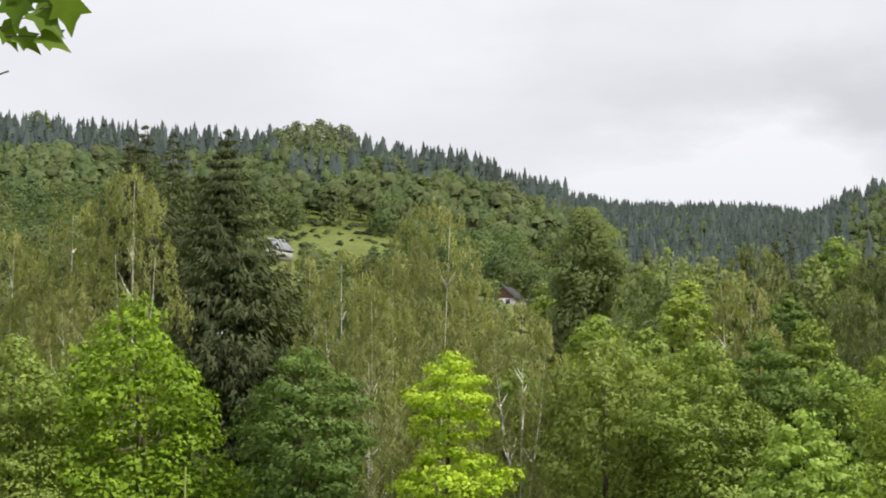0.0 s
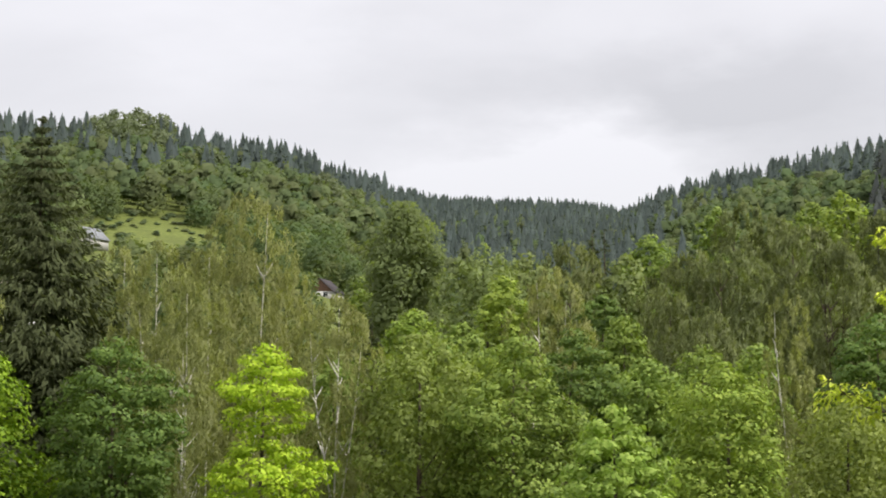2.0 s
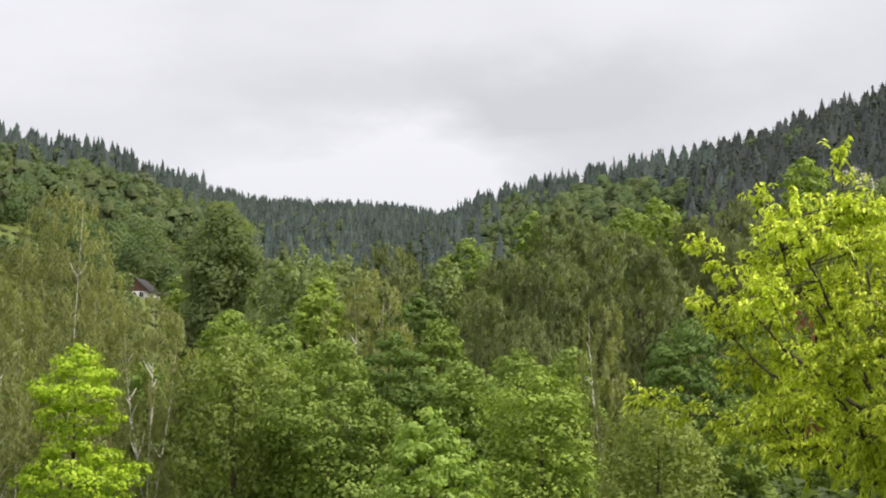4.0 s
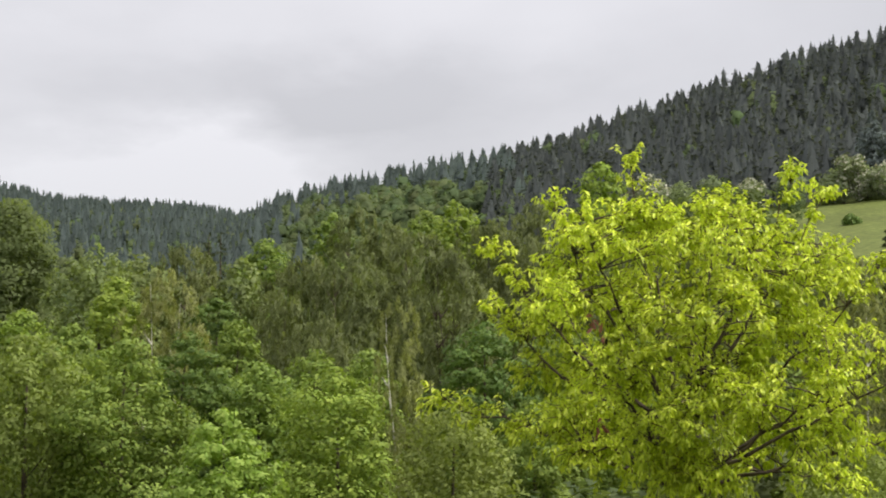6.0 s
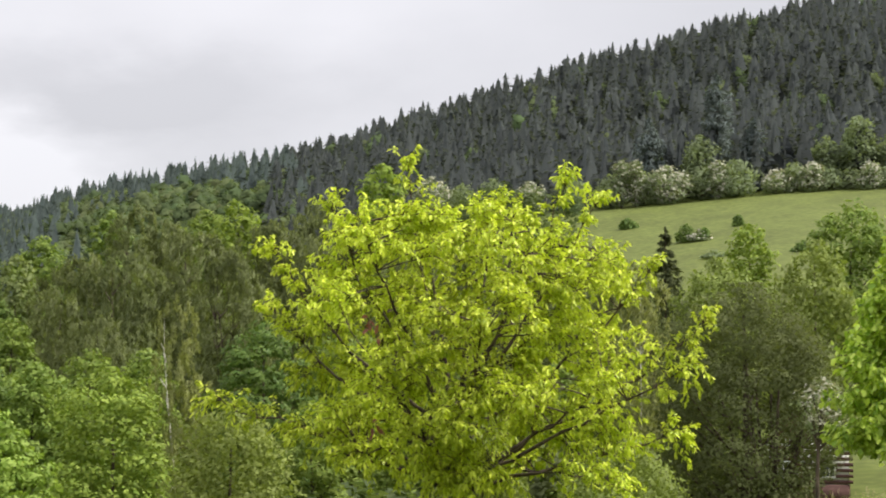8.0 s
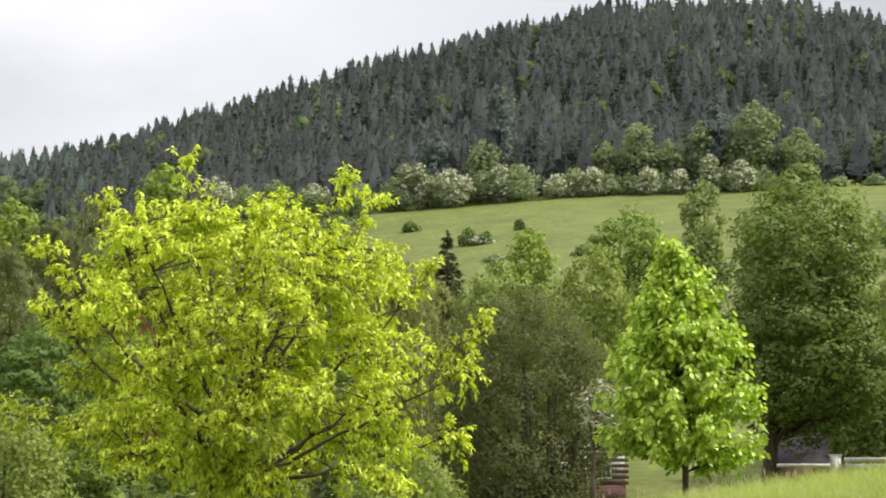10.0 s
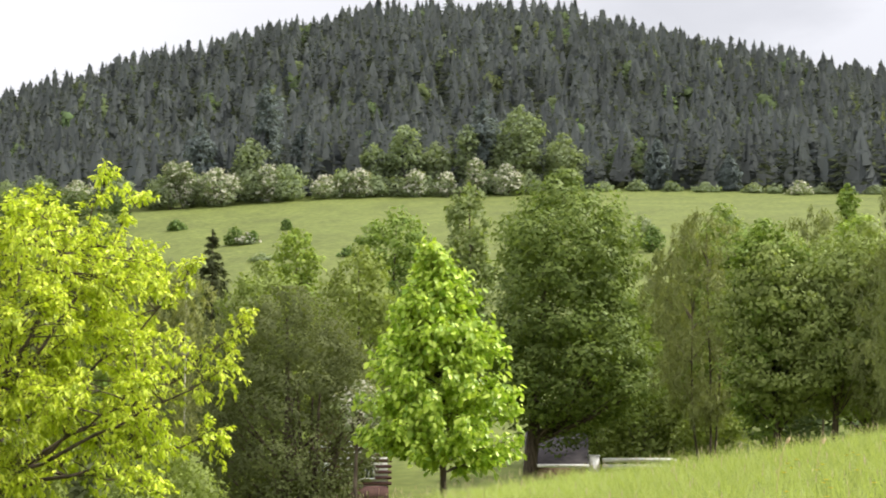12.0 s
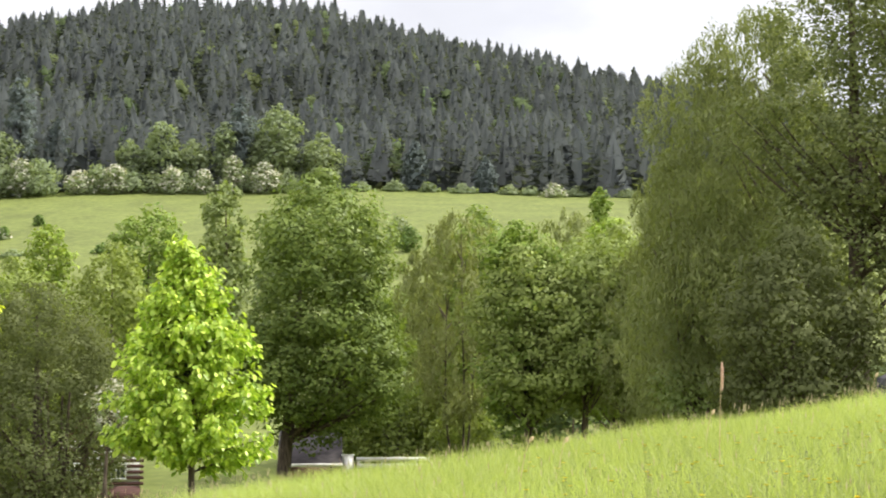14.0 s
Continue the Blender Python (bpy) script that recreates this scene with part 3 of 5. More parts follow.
def maple_bright(x, y, h, rad, leaf=LEAF_BRIGHT):
    return broadleaf("maple_tree", x, y, h, rad * 1.22, leaf, "maple with fresh yellow-green spring leaves in tiers", group="fresh maples", k=1.5, clump=0.2, flat=0.5, base=0.2, cover=3.2, apart=1.0, swell=0.0, waist=((0, 0.8), (0.25, 0.85), (0.32, 1.05), (0.55, 1.1), (0.62, 1.3), (1, 1.35)))


def maple_spring(x, y, h, rad):
    return broadleaf("maple_tree", x, y, h, rad, LEAF_SPRING, "slim maple with glowing yellow-green leaves and a narrow waist", group="fresh maples", k=0.8, clump=0.24, flat=0.45, base=0.15, cover=3.0, apart=1.1, swell=0.0, waist=((0, 0.75), (0.12, 0.9), (0.26, 1.0), (0.36, 0.62), (0.44, 1.15), (0.56, 1.3), (1, 1.3)))


def maple_yellow(x, y, h, rad):
    return broadleaf("maple_tree", x, y, h, rad, LEAF_YELLOW, "leafy maple in light yellow-green", group="light green maples", base=0.25, flat=0.7, clump=0.24, apart=1.05)


def maple(x, y, h, rad):
    return broadleaf("maple_tree", x, y, h, rad, LEAF_GREEN, "dense mid-green maple in the valley wood", group="green maples", base=0.25, flat=0.7, clump=0.24, apart=1.05)


def maple_dark(x, y, h, rad):
    return broadleaf("maple_tree", x, y, h, rad, LEAF_DARK, "dense dark green maple with layered leaves", group="dark maples", base=0.25, flat=0.55, clump=0.2, apart=1.1)


def maple_olive(x, y, h, rad):
    return broadleaf("alder_tree", x, y, h, rad, LEAF_ALDER, "olive-green alder with a loose crown", group="alders", hang=0.5, flat=0.8, leaf_size=0.0018, clump=0.22, base=0.26, most=28000, soften=0.5)


def linden_dark(x, y, h, rad):
    return broadleaf("linden_tree", x, y, h, rad, LEAF_LINDEN, "large old linden, dark green and brownish, beside the shed", k=1.55, clump=0.24, base=0.23, cover=5.0, flat=0.7, most=50000, leaf_size=0.0015, offset=(1.35, -1.12))


def poplar(x, y, h, rad):
    return broadleaf("poplar_tree", x, y, h, rad, LEAF_POPLAR, "tall dome-shaped poplar above the wood", base=0.15, flat=0.9, k=1.0, clump=0.3, leaf_size=0.0013, cover=6.0, most=40000, apart=0.7, soften=0.8)


def shade_maple(x, y, h, rad, base=0.36, leaf=LEAF_SLOPE):
    return broadleaf("maple_tree", x, y, h, rad, leaf, "olive-green maple with a bare dark trunk behind the slope", group="maples behind the slope", base=base, flat=0.6, clump=0.24, k=1.2, leaf_size=0.0015, cover=3.6, soften=0.4)


def aspen(x, y, h, rad):
    return broadleaf("aspen_tree", x, y, h, rad, LEAF_SHADE, "tall dark aspen with an airy crown letting sky through", base=0.3, flat=0.75, clump=0.2, k=1.2, leaf_size=0.0017, cover=1.5, most=42000)


def whitebeam(x, y, h, rad):
    return broadleaf("whitebeam_tree", x, y, h, rad, LEAF_PALE, "round whitebeam with pale silvery green leaves", clump=0.17, base=0.2, k=1.5, leaf_size=0.0021)


def willow(x, y, h, rad):
    return broadleaf("willow_tree", x, y, h, rad, LEAF_WILLOW, "bushy grey-green willow with fine leaves", group="willows", base=0.12, leaf_size=0.0016, cover=3.0, clump=0.22, flat=0.9, k=1.2, soften=0.3)


def brown_willow(x, y, h, rad):
    return broadleaf("willow_tree", x, y, h, rad, LEAF_BROWN, "wide dark brownish willow with many stems", base=0.16, leaf_size=0.0011, most=48000, cover=2.8, clump=0.2, flat=0.9, k=1.1, swell=-0.3, soften=0.3)


def willow_stems(x, y, h):
    """Several dark stems fanning out of one stool."""
    rng = np.random.default_rng(90)
    t = root("willow_stool", x, y, "dark leaning stems of the brownish willow", "tree", "", 0.1)
    for i in range(7):
        a = i * 0.9 + rng.uniform(-0.2, 0.2)
        k = np.linspace(0, 1, 7)
        out = rng.uniform(0.5, 1.5)
        w = Shape()
        w.tube(np.stack([np.cos(a) * (0.15 + out * k ** 1.3), np.sin(a) * (0.15 + out * k ** 1.3), h * k], 1), 0.13 * (1 - 0.75 * k), 7)
        w.part("stem", t, BARK, smooth=True)
    return t


def hawthorn(x, y, h, rad):
    return broadleaf("hawthorn_bush", x, y, h, rad, LEAF_EDGE, "hawthorn bush covered with white blossom", group="blossoming hawthorns", base=0.03, k=0.9, clump=0.3, category="bush", blossom=0.8, flat=0.8, leaf_size=0.001, soften=0.4)


def blossom_tree(x, y, h, rad):
    return broadleaf("cherry_tree", x, y, h, rad, LEAF_EDGE, "small slender cherry tree full of white blossom", base=0.74, k=1.0, clump=0.3, blossom=1.2, flat=0.9, leaf_size=0.0016, cover=1.6)


def edge_bush(x, y, h, rad):
    return broadleaf("bush", x, y, h, rad, LEAF_EDGE, "rounded olive-green bush at the meadow's upper edge", group="bushes at the forest edge", base=0.03, k=0.9, clump=0.3, category="bush", flat=0.8, leaf_size=0.0011, soften=0.5)


def meadow_bush(x, y, h, rad):
    return broadleaf("bush", x, y, h, rad, LEAF_DARK, "small dark bush on the open meadow", group="meadow bushes", base=0.03, k=0.9, clump=0.3, category="bush", flat=0.8, leaf_size=0.0011, soften=0.5)


def edge_tree(x, y, h, rad):
    return broadleaf("birch_tree", x, y, h, rad, LEAF_EDGE, "young green tree before the dark spruces", group="young trees at the forest edge", base=0.1, k=1.6, clump=0.25, flat=0.8, leaf_size=0.0014)


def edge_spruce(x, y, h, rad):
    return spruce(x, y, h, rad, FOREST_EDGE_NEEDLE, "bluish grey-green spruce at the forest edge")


def birch(x, y, h, rad, cover=2.1, leaf=LEAF_BIRCH, label="slender white-stemmed birch with thin hanging olive foliage", bark=BIRCH_BARK):
    """A birch: pale stems, steep limbs, and leaves strung on hanging twigs."""
    rng = np.random.default_rng(next(seeds))
    t = root("birch_tree", x, y, label, "tree", "birches", 0.1)
    r = math.hypot(x, y)
    s = 0.0013 * r
    base = 0.34
    hc = h * (1 - base)
    s = max(s, math.sqrt(cover * 2 * rad * hc / (0.5 * (14000 if r > 100 else 19000 if r > 62 else 40000))))
    leaves = int(cover * 2 * rad * hc / (s * s * 0.5))
    n = max(leaves // 34, 30)
    u = rng.beta(1.0, 1.25, n)
    ang = rng.uniform(0, 2 * math.pi, n)
    ph = rng.uniform(0, 6.3, 3)
    lobes = 1 + 0.18 * np.sin(2 * ang + ph[0] + 8 * u) + 0.14 * np.sin(17 * u + ph[1])
    rho = dome((1 - u) * hc, rad * 1.15, 1.75, hc) * lobes * np.sqrt(rng.uniform(0.05, 1, n))
    tops = np.stack([rho * np.cos(ang), rho * np.sin(ang), h * (base + (1 - base) * u * 0.985)], 1)
    length = (0.35 + 0.07 * h * rng.uniform(0.3, 1.0, n)) * (1 - 0.6 * u)
    which = rng.integers(0, n, leaves)
    k = rng.uniform(-0.1, 1, leaves)
    p = tops[which].copy()
    p[:, 2] -= k * length[which]
    p += rng.normal(size=(leaves, 3)) * 0.045 * rad + np.stack([np.cos(ang[which]), np.sin(ang[which]), 0 * k], 1) * (0.06 * rad * np.abs(k))[:, None]
    p[:, 2] = np.clip(p[:, 2], 0.3, h)
    along = unit(rng.normal(size=(leaves, 3)) * [0.4, 0.4, 0.3] - [0, 0, 0.9])
    across = unit(np.cross(along, scatter(rng, leaves)))
    ls = s * rng.uniform(0.6, 1.4, (leaves, 1)) * 0.6
    crown = Shape()
    crown.tips(p, along * ls * 2.0, across * ls * 0.42, unit(p * [1, 1, 0] + 1e-6) + rng.normal(size=p.shape) * 0.45 + [0, 0, 0.55])
    wood = Shape()
    stems = 1 + int(rng.integers(0, 3))
    for q in range(stems):
        a0, tilt = rng.uniform(0, 6.3), rng.uniform(0.0, 0.05) + 0.05 * (q > 0)
        z = np.linspace(0, 1, 10)
        hh = h * (0.95 if q == 0 else rng.uniform(0.7, 0.9))
        wob = rng.normal(size=2) * 0.012 * h
        path = np.stack([np.cos(a0) * tilt * h * z + wob[0] * np.sin(5 * z), np.sin(a0) * tilt * h * z + wob[1] * np.sin(4 * z), hh * z], 1)
        wood.tube(path, (0.0038 * h + 0.013) * (1 - 0.85 * z), 6)
        for _ in range(9):
            i = rng.uniform(0.35, 0.9)
            st = np.array([np.interp(i, z, path[:, c]) for c in range(3)])
            aa, ll = rng.uniform(0, 6.3), rad * rng.uniform(0.4, 0.85) * (1.15 - i)
            e = st + np.array([np.cos(aa) * ll, np.sin(aa) * ll, ll * rng.uniform(1.0, 2.0)])
            e[2] = min(e[2], h)
            wood.tube([st, (st + e) / 2 - [0, 0, 0.06 * ll], e], [0.0035 * h, 0.0022 * h, 0.0008 * h], 4)
    wood.part("trunk", t, bark, label="white birch stems with dark marks" if bark == BIRCH_BARK else "", smooth=True)
    crown.part("crown", t, leaf)
    return t


def far_birch(x, y, h, rad):
    return birch(x, y, h, rad * 1.12, 3.6, LEAF_SHADE, "tall olive-brown birch deep in the valley wood", BARK)


def hanging_birch(x, y, h, rad, cover=2.7):
    return birch(x, y, h, rad, cover, LEAF_HANGING, "old birch with dark stems and hanging green foliage", bark=BARK)


def birch_bare(x, y, h, rad):
    return birch(x, y, h, rad, cover=2.0, leaf=LEAF_BIRCH, label="thin pale birch, almost bare, with whitish twigs")


def spruce_crown(rng, h, rad, arms, sprays, shape, low=0.05, k=2.6, tuft=0.10):
    """Boughs in loose whorls, sagging and lifting at the ends, hung with twigs."""
    z0 = rng.uniform(0, 1, arms) ** 0.8 * h * (1 - low)
    gap = min(0.022 * h, 0.2 + 0.08 * rad)
    z0 = (np.floor(z0 / gap) + rng.uniform(0, 0.45 if rad > 2.4 else 1.0, arms)) * gap
    reach = rad * np.clip(z0 / (k * rad), 0.0, 1) ** 0.95 * rng.uniform(0.7, 1.12, arms) + 0.1
    ang = rng.uniform(0, 2 * math.pi, arms)
    o = np.stack([np.cos(ang), np.sin(ang), 0 * ang], 1)[:, None]
    w = np.stack([-np.sin(ang), np.cos(ang), 0 * ang], 1)[:, None]
    m = np.linspace(0.05, 1, sprays)[None, :] + rng.uniform(-0.02, 0.02, (arms, sprays))
    f = reach[:, None]
    zz = (h - z0)[:, None] - f * (0.42 * m - 0.36 * m ** 3)
    side = rng.uniform(-1, 1, (arms, sprays)) * 0.2 * f * (1.2 - m)
    p = o * (f * m)[..., None] + w * side[..., None]
    p[..., 2] = zz - 0.25 * np.abs(side)
    ln = (tuft + 0.045 * f + 0 * m) * rng.uniform(0.7, 1.3, (arms, sprays))
    d = unit(o * 0.55 + w * np.sign(side)[..., None] * rng.uniform(0, 0.7, (arms, sprays, 1)) - np.array([0, 0, 0.9]) * rng.uniform(0.1, 1.4, (arms, sprays, 1)))
    d, p, ln = d.reshape(-1, 3), p.reshape(-1, 3), ln.reshape(-1, 1)
    d2 = unit(np.cross(d, scatter(rng, len(d))))
    shape.tips(p + d * ln * 0.5, d * ln, d2 * ln * 0.24, unit(p * [1, 1, 0] + 1e-6) * 0.8 + rng.normal(size=p.shape) * 0.35 + [0, 0, 0.7])


def spruce(x, y, h, rad, needle=NEEDLE, label=""):
    rng = np.random.default_rng(next(seeds))
    t = root("spruce_tree", x, y, label if label else "tall dark green spruce with drooping branches" if h > 18 else "small dark spruce at the wood's edge", "tree", "spruces", 0.1)
    crown, wood = Shape(), Shape()
    big = rad > 2
    spruce_crown(rng, h, rad, (300 if y > 200 else 1300 if h < 23.4 else 640 if y < 130 else 110) if big else 420 if rad > 1 else 170, (40 if y < 130 else 24) if big else 26, crown, k=(1.7 if y > 115 else 2.1) if big else 3.6, tuft=0.085 if big and y < 130 else 0.3 if y > 200 else 0.16)
    z = np.linspace(0, 1, 6)
    wood.tube(np.stack([0 * z, 0 * z, h * 0.985 * z], 1), (0.012 * h + 0.03) * (1 - 0.93 * z), 7)
    wood.part("trunk", t, BARK, smooth=True)
    crown.part("crown", t, needle)
    return t


# ---- undergrowth and the wood's depth ----
wood("undergrowth", "thick leafy undergrowth filling the valley wood", spots_between(rng, -15, 28.5, 62, 135, 7.6, 4, 7, 1.65), BUSHY, FOREST_LEAF)
wood("undergrowth", "bushes and young trees along the brook", spots_between(rng, 42, 62, 97, 125, 6.0, 3, 5.5, 1.5), BUSHY, FOREST_LEAF)
wood("valley_wood", "mixed leafy wood rising behind the valley trees", spots_between(rng, -15, 26, 138, 330, 11.5, 8, 12.5, 1.3, lambda a, r: 1.0 if (r < 195 and a > 0) or r < 235 and a < 0 or not (1.3 < a < 2.9 or -5.6 < a < -4.2) else 0.0), BUSHY, FOREST_LEAF)

wood("scrub", "low scrub dotted over the steep meadow below the wood", spots_between(rng, -5.6, 0.2, 392, 478, 4.4, 0.7, 1.9, 2.6, lambda a, r: 0.9 if wave(a * 4, r * 2) > -0.05 or r > 445 else 0.3), LEAFY, SCRUB_LEAF)

# ---- the valley wood, near rows first ----
maple_bright(-11.8, 74.1, 13.5, 2.96)
maple(-15.5, 70.3, 11.6, 2.00)
spruce(-10.05, 90.4, 22.6, 4.5)
spruce(-18.6, 120.6, 24.5, 3.03)
spruce(-17.4, 124.7, 24.2, 3.2)
spruce(-19.9, 122.0, 23.6, 3.0)
birch(-13.7, 84.9, 20.0, 1.88)
birch(-16.6, 86.4, 18.7, 1.67)
birch(-19.8, 87.8, 17.1, 1.71)
birch(-14.9, 78.6, 14.3, 1.75)
birch(-20.0, 93.9, 16.6, 1.54)
maple_dark(-5.1, 71.8, 11.5, 2.63)
birch(-4.4, 85.9, 16.9, 1.63)
birch(-2.8, 80.0, 14.6, 1.52)
birch(-0.5, 88.0, 19.4, 2.18)
birch(-2.4, 96.0, 17.9, 1.68)
birch(-6.9, 96.8, 17.5, 1.70)
birch(3.1, 77.9, 14.0, 1.71)
birch(1.5, 92.0, 16.5, 1.34)
birch(-6.0, 91.7, 15.0, 1.48)
maple_spring(0.25, 68.0, 11.2, 1.75)
willow(6.3, 75.7, 12.2, 2.55)
maple(9.7, 73.4, 12.1, 2.38)
maple_dark(12.9, 78.9, 12.8, 1.99)
maple_yellow(9.0, 78.5, 11.6, 1.04)
whitebeam(10.8, 59.0, 8.8, 1.93)
maple(16.3, 80.4, 11.7, 1.80)
maple(3.3, 83.9, 11.8, 1.47)
maple_yellow(16.5, 68.0, 10.5, 2.25)
willow(18.3, 59.2, 8.4, 2.26)
birch_bare(21.9, 79.0, 14.1, 1.08)
maple_dark(23.8, 73.2, 12.2, 2.14)
maple(23.3, 66.0, 8.5, 1.53)
maple(16.4, 82.4, 11.8, 1.84)
maple(20.3, 87.7, 12.7, 1.45)
maple(23.2, 89.0, 12.7, 1.61)
poplar(10.3, 139.6, 23.3, 3.07)
maple_olive(14.9, 129.1, 20.2, 3.04)
maple_olive(19.0, 136.7, 19.8, 2.82)
far_birch(22.3, 138.2, 20.7, 2.86)
maple_yellow(14.0, 111.1, 17.5, 1.80)
birch(15.5, 102.8, 17.9, 1.97)
maple_yellow(8.9, 111.6, 15.5, 2.13)
maple(10.5, 99.5, 14.8, 1.90)
maple(8.4, 91.6, 13.3, 1.61)
spruce(31.7, 182.3, 22.0, 0.70)
spruce(32.8, 182.1, 22.0, 0.76)
maple_olive(24.7, 129.7, 19.5, 1.74)
far_birch(27.7, 121.9, 19.5, 2.74)
far_birch(37.0, 145.4, 23.9, 2.19)
far_birch(29.1, 118.5, 19.8, 2.14)
far_birch(34.6, 121.1, 20.5, 2.58)
maple_yellow(48.6, 157.7, 23.9, 2.17)
far_birch(40.6, 123.5, 21.3, 2.47)
far_birch(42.2, 120.9, 20.0, 2.43)
far_birch(39.9, 146.7, 22.7, 2.22)
maple(31.0, 151.9, 21.5, 2.49)
far_birch(33.8, 109.9, 18.7, 2.35)
far_birch(22.4, 105.7, 17.0, 2.05)
maple_dark(19.3, 108.3, 16.4, 1.93)
maple(18.7, 98.2, 15.1, 1.61)
far_birch(23.0, 97.3, 15.5, 1.61)
maple(8.9, 149.7, 18.6, 1.97)
spruce(6.4, 109.8, 14.8, 0.96)
maple(49.1, 168.0, 23.0, 2.30)
maple(41.9, 175.1, 23.4, 1.84)
maple(48.2, 173.4, 21.5, 1.84)
maple_yellow(75.0, 190.8, 24.8, 2.84)
far_birch(50.0, 141.4, 23.7, 2.63)
far_birch(46.2, 121.5, 20.7, 2.66)
far_birch(48.5, 115.2, 19.0, 2.74)
far_birch(51.8, 113.8, 17.6, 2.56)
far_birch(52.2, 102.5, 15.9, 2.35)
far_birch(52.7, 96.6, 14.3, 2.09)
maple(31.2, 84.4, 13.1, 2.10)
maple(32.7, 78.4, 11.1, 1.99)
willow(29.0, 63.7, 7.3, 1.94)
maple(38.1, 76.0, 9.1, 1.99)
spruce(55.7, 97.1, 15.5, 1.7)
birch(44.5, 80.5, 13.3, 1.48)
brown_willow(31.9, 50.9, 9.4, 2.75)
willow_stems(32.4, 50.4, 6.0)
willow(33.2, 56.6, 4.2, 1.6)
willow(45.7, 75.2, 12.4, 1.93)
willow(63.0, 92.9, 12.8, 2.8)
maple_yellow(80.2, 126.8, 13.5, 1.84)
maple(80.8, 114.3, 14.5, 2.86)
maple_olive(74.1, 96.9, 16.2, 1.6)
linden_dark(53.6, 66.08, 15.2, 4.1)
blossom_tree(29.25, 42.9, 5.7, 0.6)
willow(24.9, 45.6, 5.2, 1.75)
maple_olive(76.0, 78.0, 11.0, 3.2)
maple(72.0, 80.5, 10.5, 2.6)
hanging_birch(70.0, 73.0, 11.0, 2.0)
hanging_birch(74.0, 70.5, 11.5, 2.0)
maple_olive(80.0, 74.0, 10.0, 2.8)
hanging_birch(55.9, 57.2, 12.3, 1.9)
maple(53.3, 51.3, 11.1, 1.6)
maple(67.8, 67.9, 14.0, 2.0)
hanging_birch(64.9, 59.5, 12.7, 2.1)
maple_yellow(58.8, 51.3, 11.2, 1.95)
maple(119.9, 106.0, 13.6, 0.93)
hanging_birch(55.1, 46.3, 9.6, 2.0)
shade_maple(53.4, 50.6, 10.4, 2.2)
shade_maple(54.8, 49.6, 10.2, 2.1)
shade_maple(56.0, 48.6, 10.6, 2.3)
hanging_birch(43.9, 34.8, 13.5, 1.96)
aspen(42.9, 27.0, 16.5, 2.9)
shade_maple(38.1, 27.6, 6.6, 1.9, 0.25, LEAF_BROWN)
maple(47.5, 36.7, 8.2, 1.40)
shade_maple(56.5, 46.4, 10.0, 2.0)
shade_maple(47.8, 36.5, 7.4, 1.9, 0.3, LEAF_BROWN)
aspen(42.2, 28.7, 15.5, 2.7)

hanging_birch(44.1, 32.9, 14.4, 2.4, 3.4)
hanging_birch(45.8, 37.2, 11.5, 1.29)
hanging_birch(47.7, 39.6, 11.2, 1.00)
maple_olive(44.9, 35.1, 9.7, 1.66)
hanging_birch(67.4, 71.2, 12.5, 1.57)
maple_olive(70.2, 76.8, 9.9, 1.82)

willow(63.0, 71.9, 5.5, 1.7)
willow(65.2, 71.2, 6.0, 1.9)
willow(66.4, 68.6, 5.5, 1.8)
willow(62.5, 63.8, 4.5, 1.5)

# ---- bushes and young trees between the meadow and the forest ----
hawthorn(147.7, 305.1, 6.4, 2.97)
hawthorn(162.9, 299.1, 8.6, 1.49)
hawthorn(165.3, 298.2, 8.4, 1.49)
hawthorn(170.4, 296.0, 7.0, 3.74)
hawthorn(187.7, 287.7, 4.3, 3.01)
hawthorn(193.1, 284.7, 5.4, 2.26)
hawthorn(201.4, 278.9, 5.1, 2.26)
hawthorn(205.9, 275.6, 4.5, 2.26)
hawthorn(209.9, 272.5, 6.9, 2.01)
hawthorn(214.3, 269.1, 5.7, 3.01)
hawthorn(178.6, 292.1, 7.0, 2.00)
hawthorn(132.1, 312.2, 13.3, 2.97)
edge_bush(155.5, 304.3, 6.5, 2.50)
edge_bush(162.0, 301.6, 6.1, 3.00)
edge_bush(167.2, 299.5, 6.2, 2.50)
edge_bush(176.9, 295.1, 5.9, 2.51)
edge_bush(182.4, 292.5, 6.5, 4.53)
edge_bush(196.7, 284.6, 4.1, 2.53)
edge_bush(199.7, 282.6, 3.8, 2.53)
edge_bush(204.2, 279.3, 3.7, 2.53)
edge_bush(218.6, 268.2, 4.3, 3.03)
edge_bush(142.7, 309.7, 9.1, 2.99)
edge_bush(137.8, 311.9, 10.1, 2.99)
edge_bush(191.6, 287.9, 5.3, 2.53)
edge_bush(213.1, 272.6, 4.6, 2.53)
edge_spruce(171.4, 304.1, 15.6, 3.06)
edge_spruce(188.6, 296.2, 13.6, 2.31)
edge_spruce(216.1, 277.9, 17.7, 3.08)
edge_spruce(182.7, 299.0, 22.5, 2.56)
edge_tree(178.9, 298.6, 11.5, 4.07)
edge_tree(203.3, 284.9, 12.8, 3.83)
edge_tree(198.6, 288.2, 9.5, 2.56)
edge_tree(212.4, 278.2, 12.7, 2.30)
edge_tree(220.1, 272.2, 16.0, 4.09)
edge_tree(217.6, 274.1, 10.4, 2.56)
edge_tree(225.9, 267.3, 10.5, 4.09)
edge_tree(207.8, 281.6, 9.7, 3.07)
edge_spruce(238.8, 255.9, 9.6, 2.30)
edge_spruce(247.6, 246.4, 6.9, 2.04)
hawthorn(250.7, 232.6, 2.6, 2.50)
edge_bush(250.5, 237.9, 1.7, 2.02)
edge_bush(255.4, 231.4, 1.9, 2.52)
edge_bush(229.5, 260.2, 1.7, 2.03)
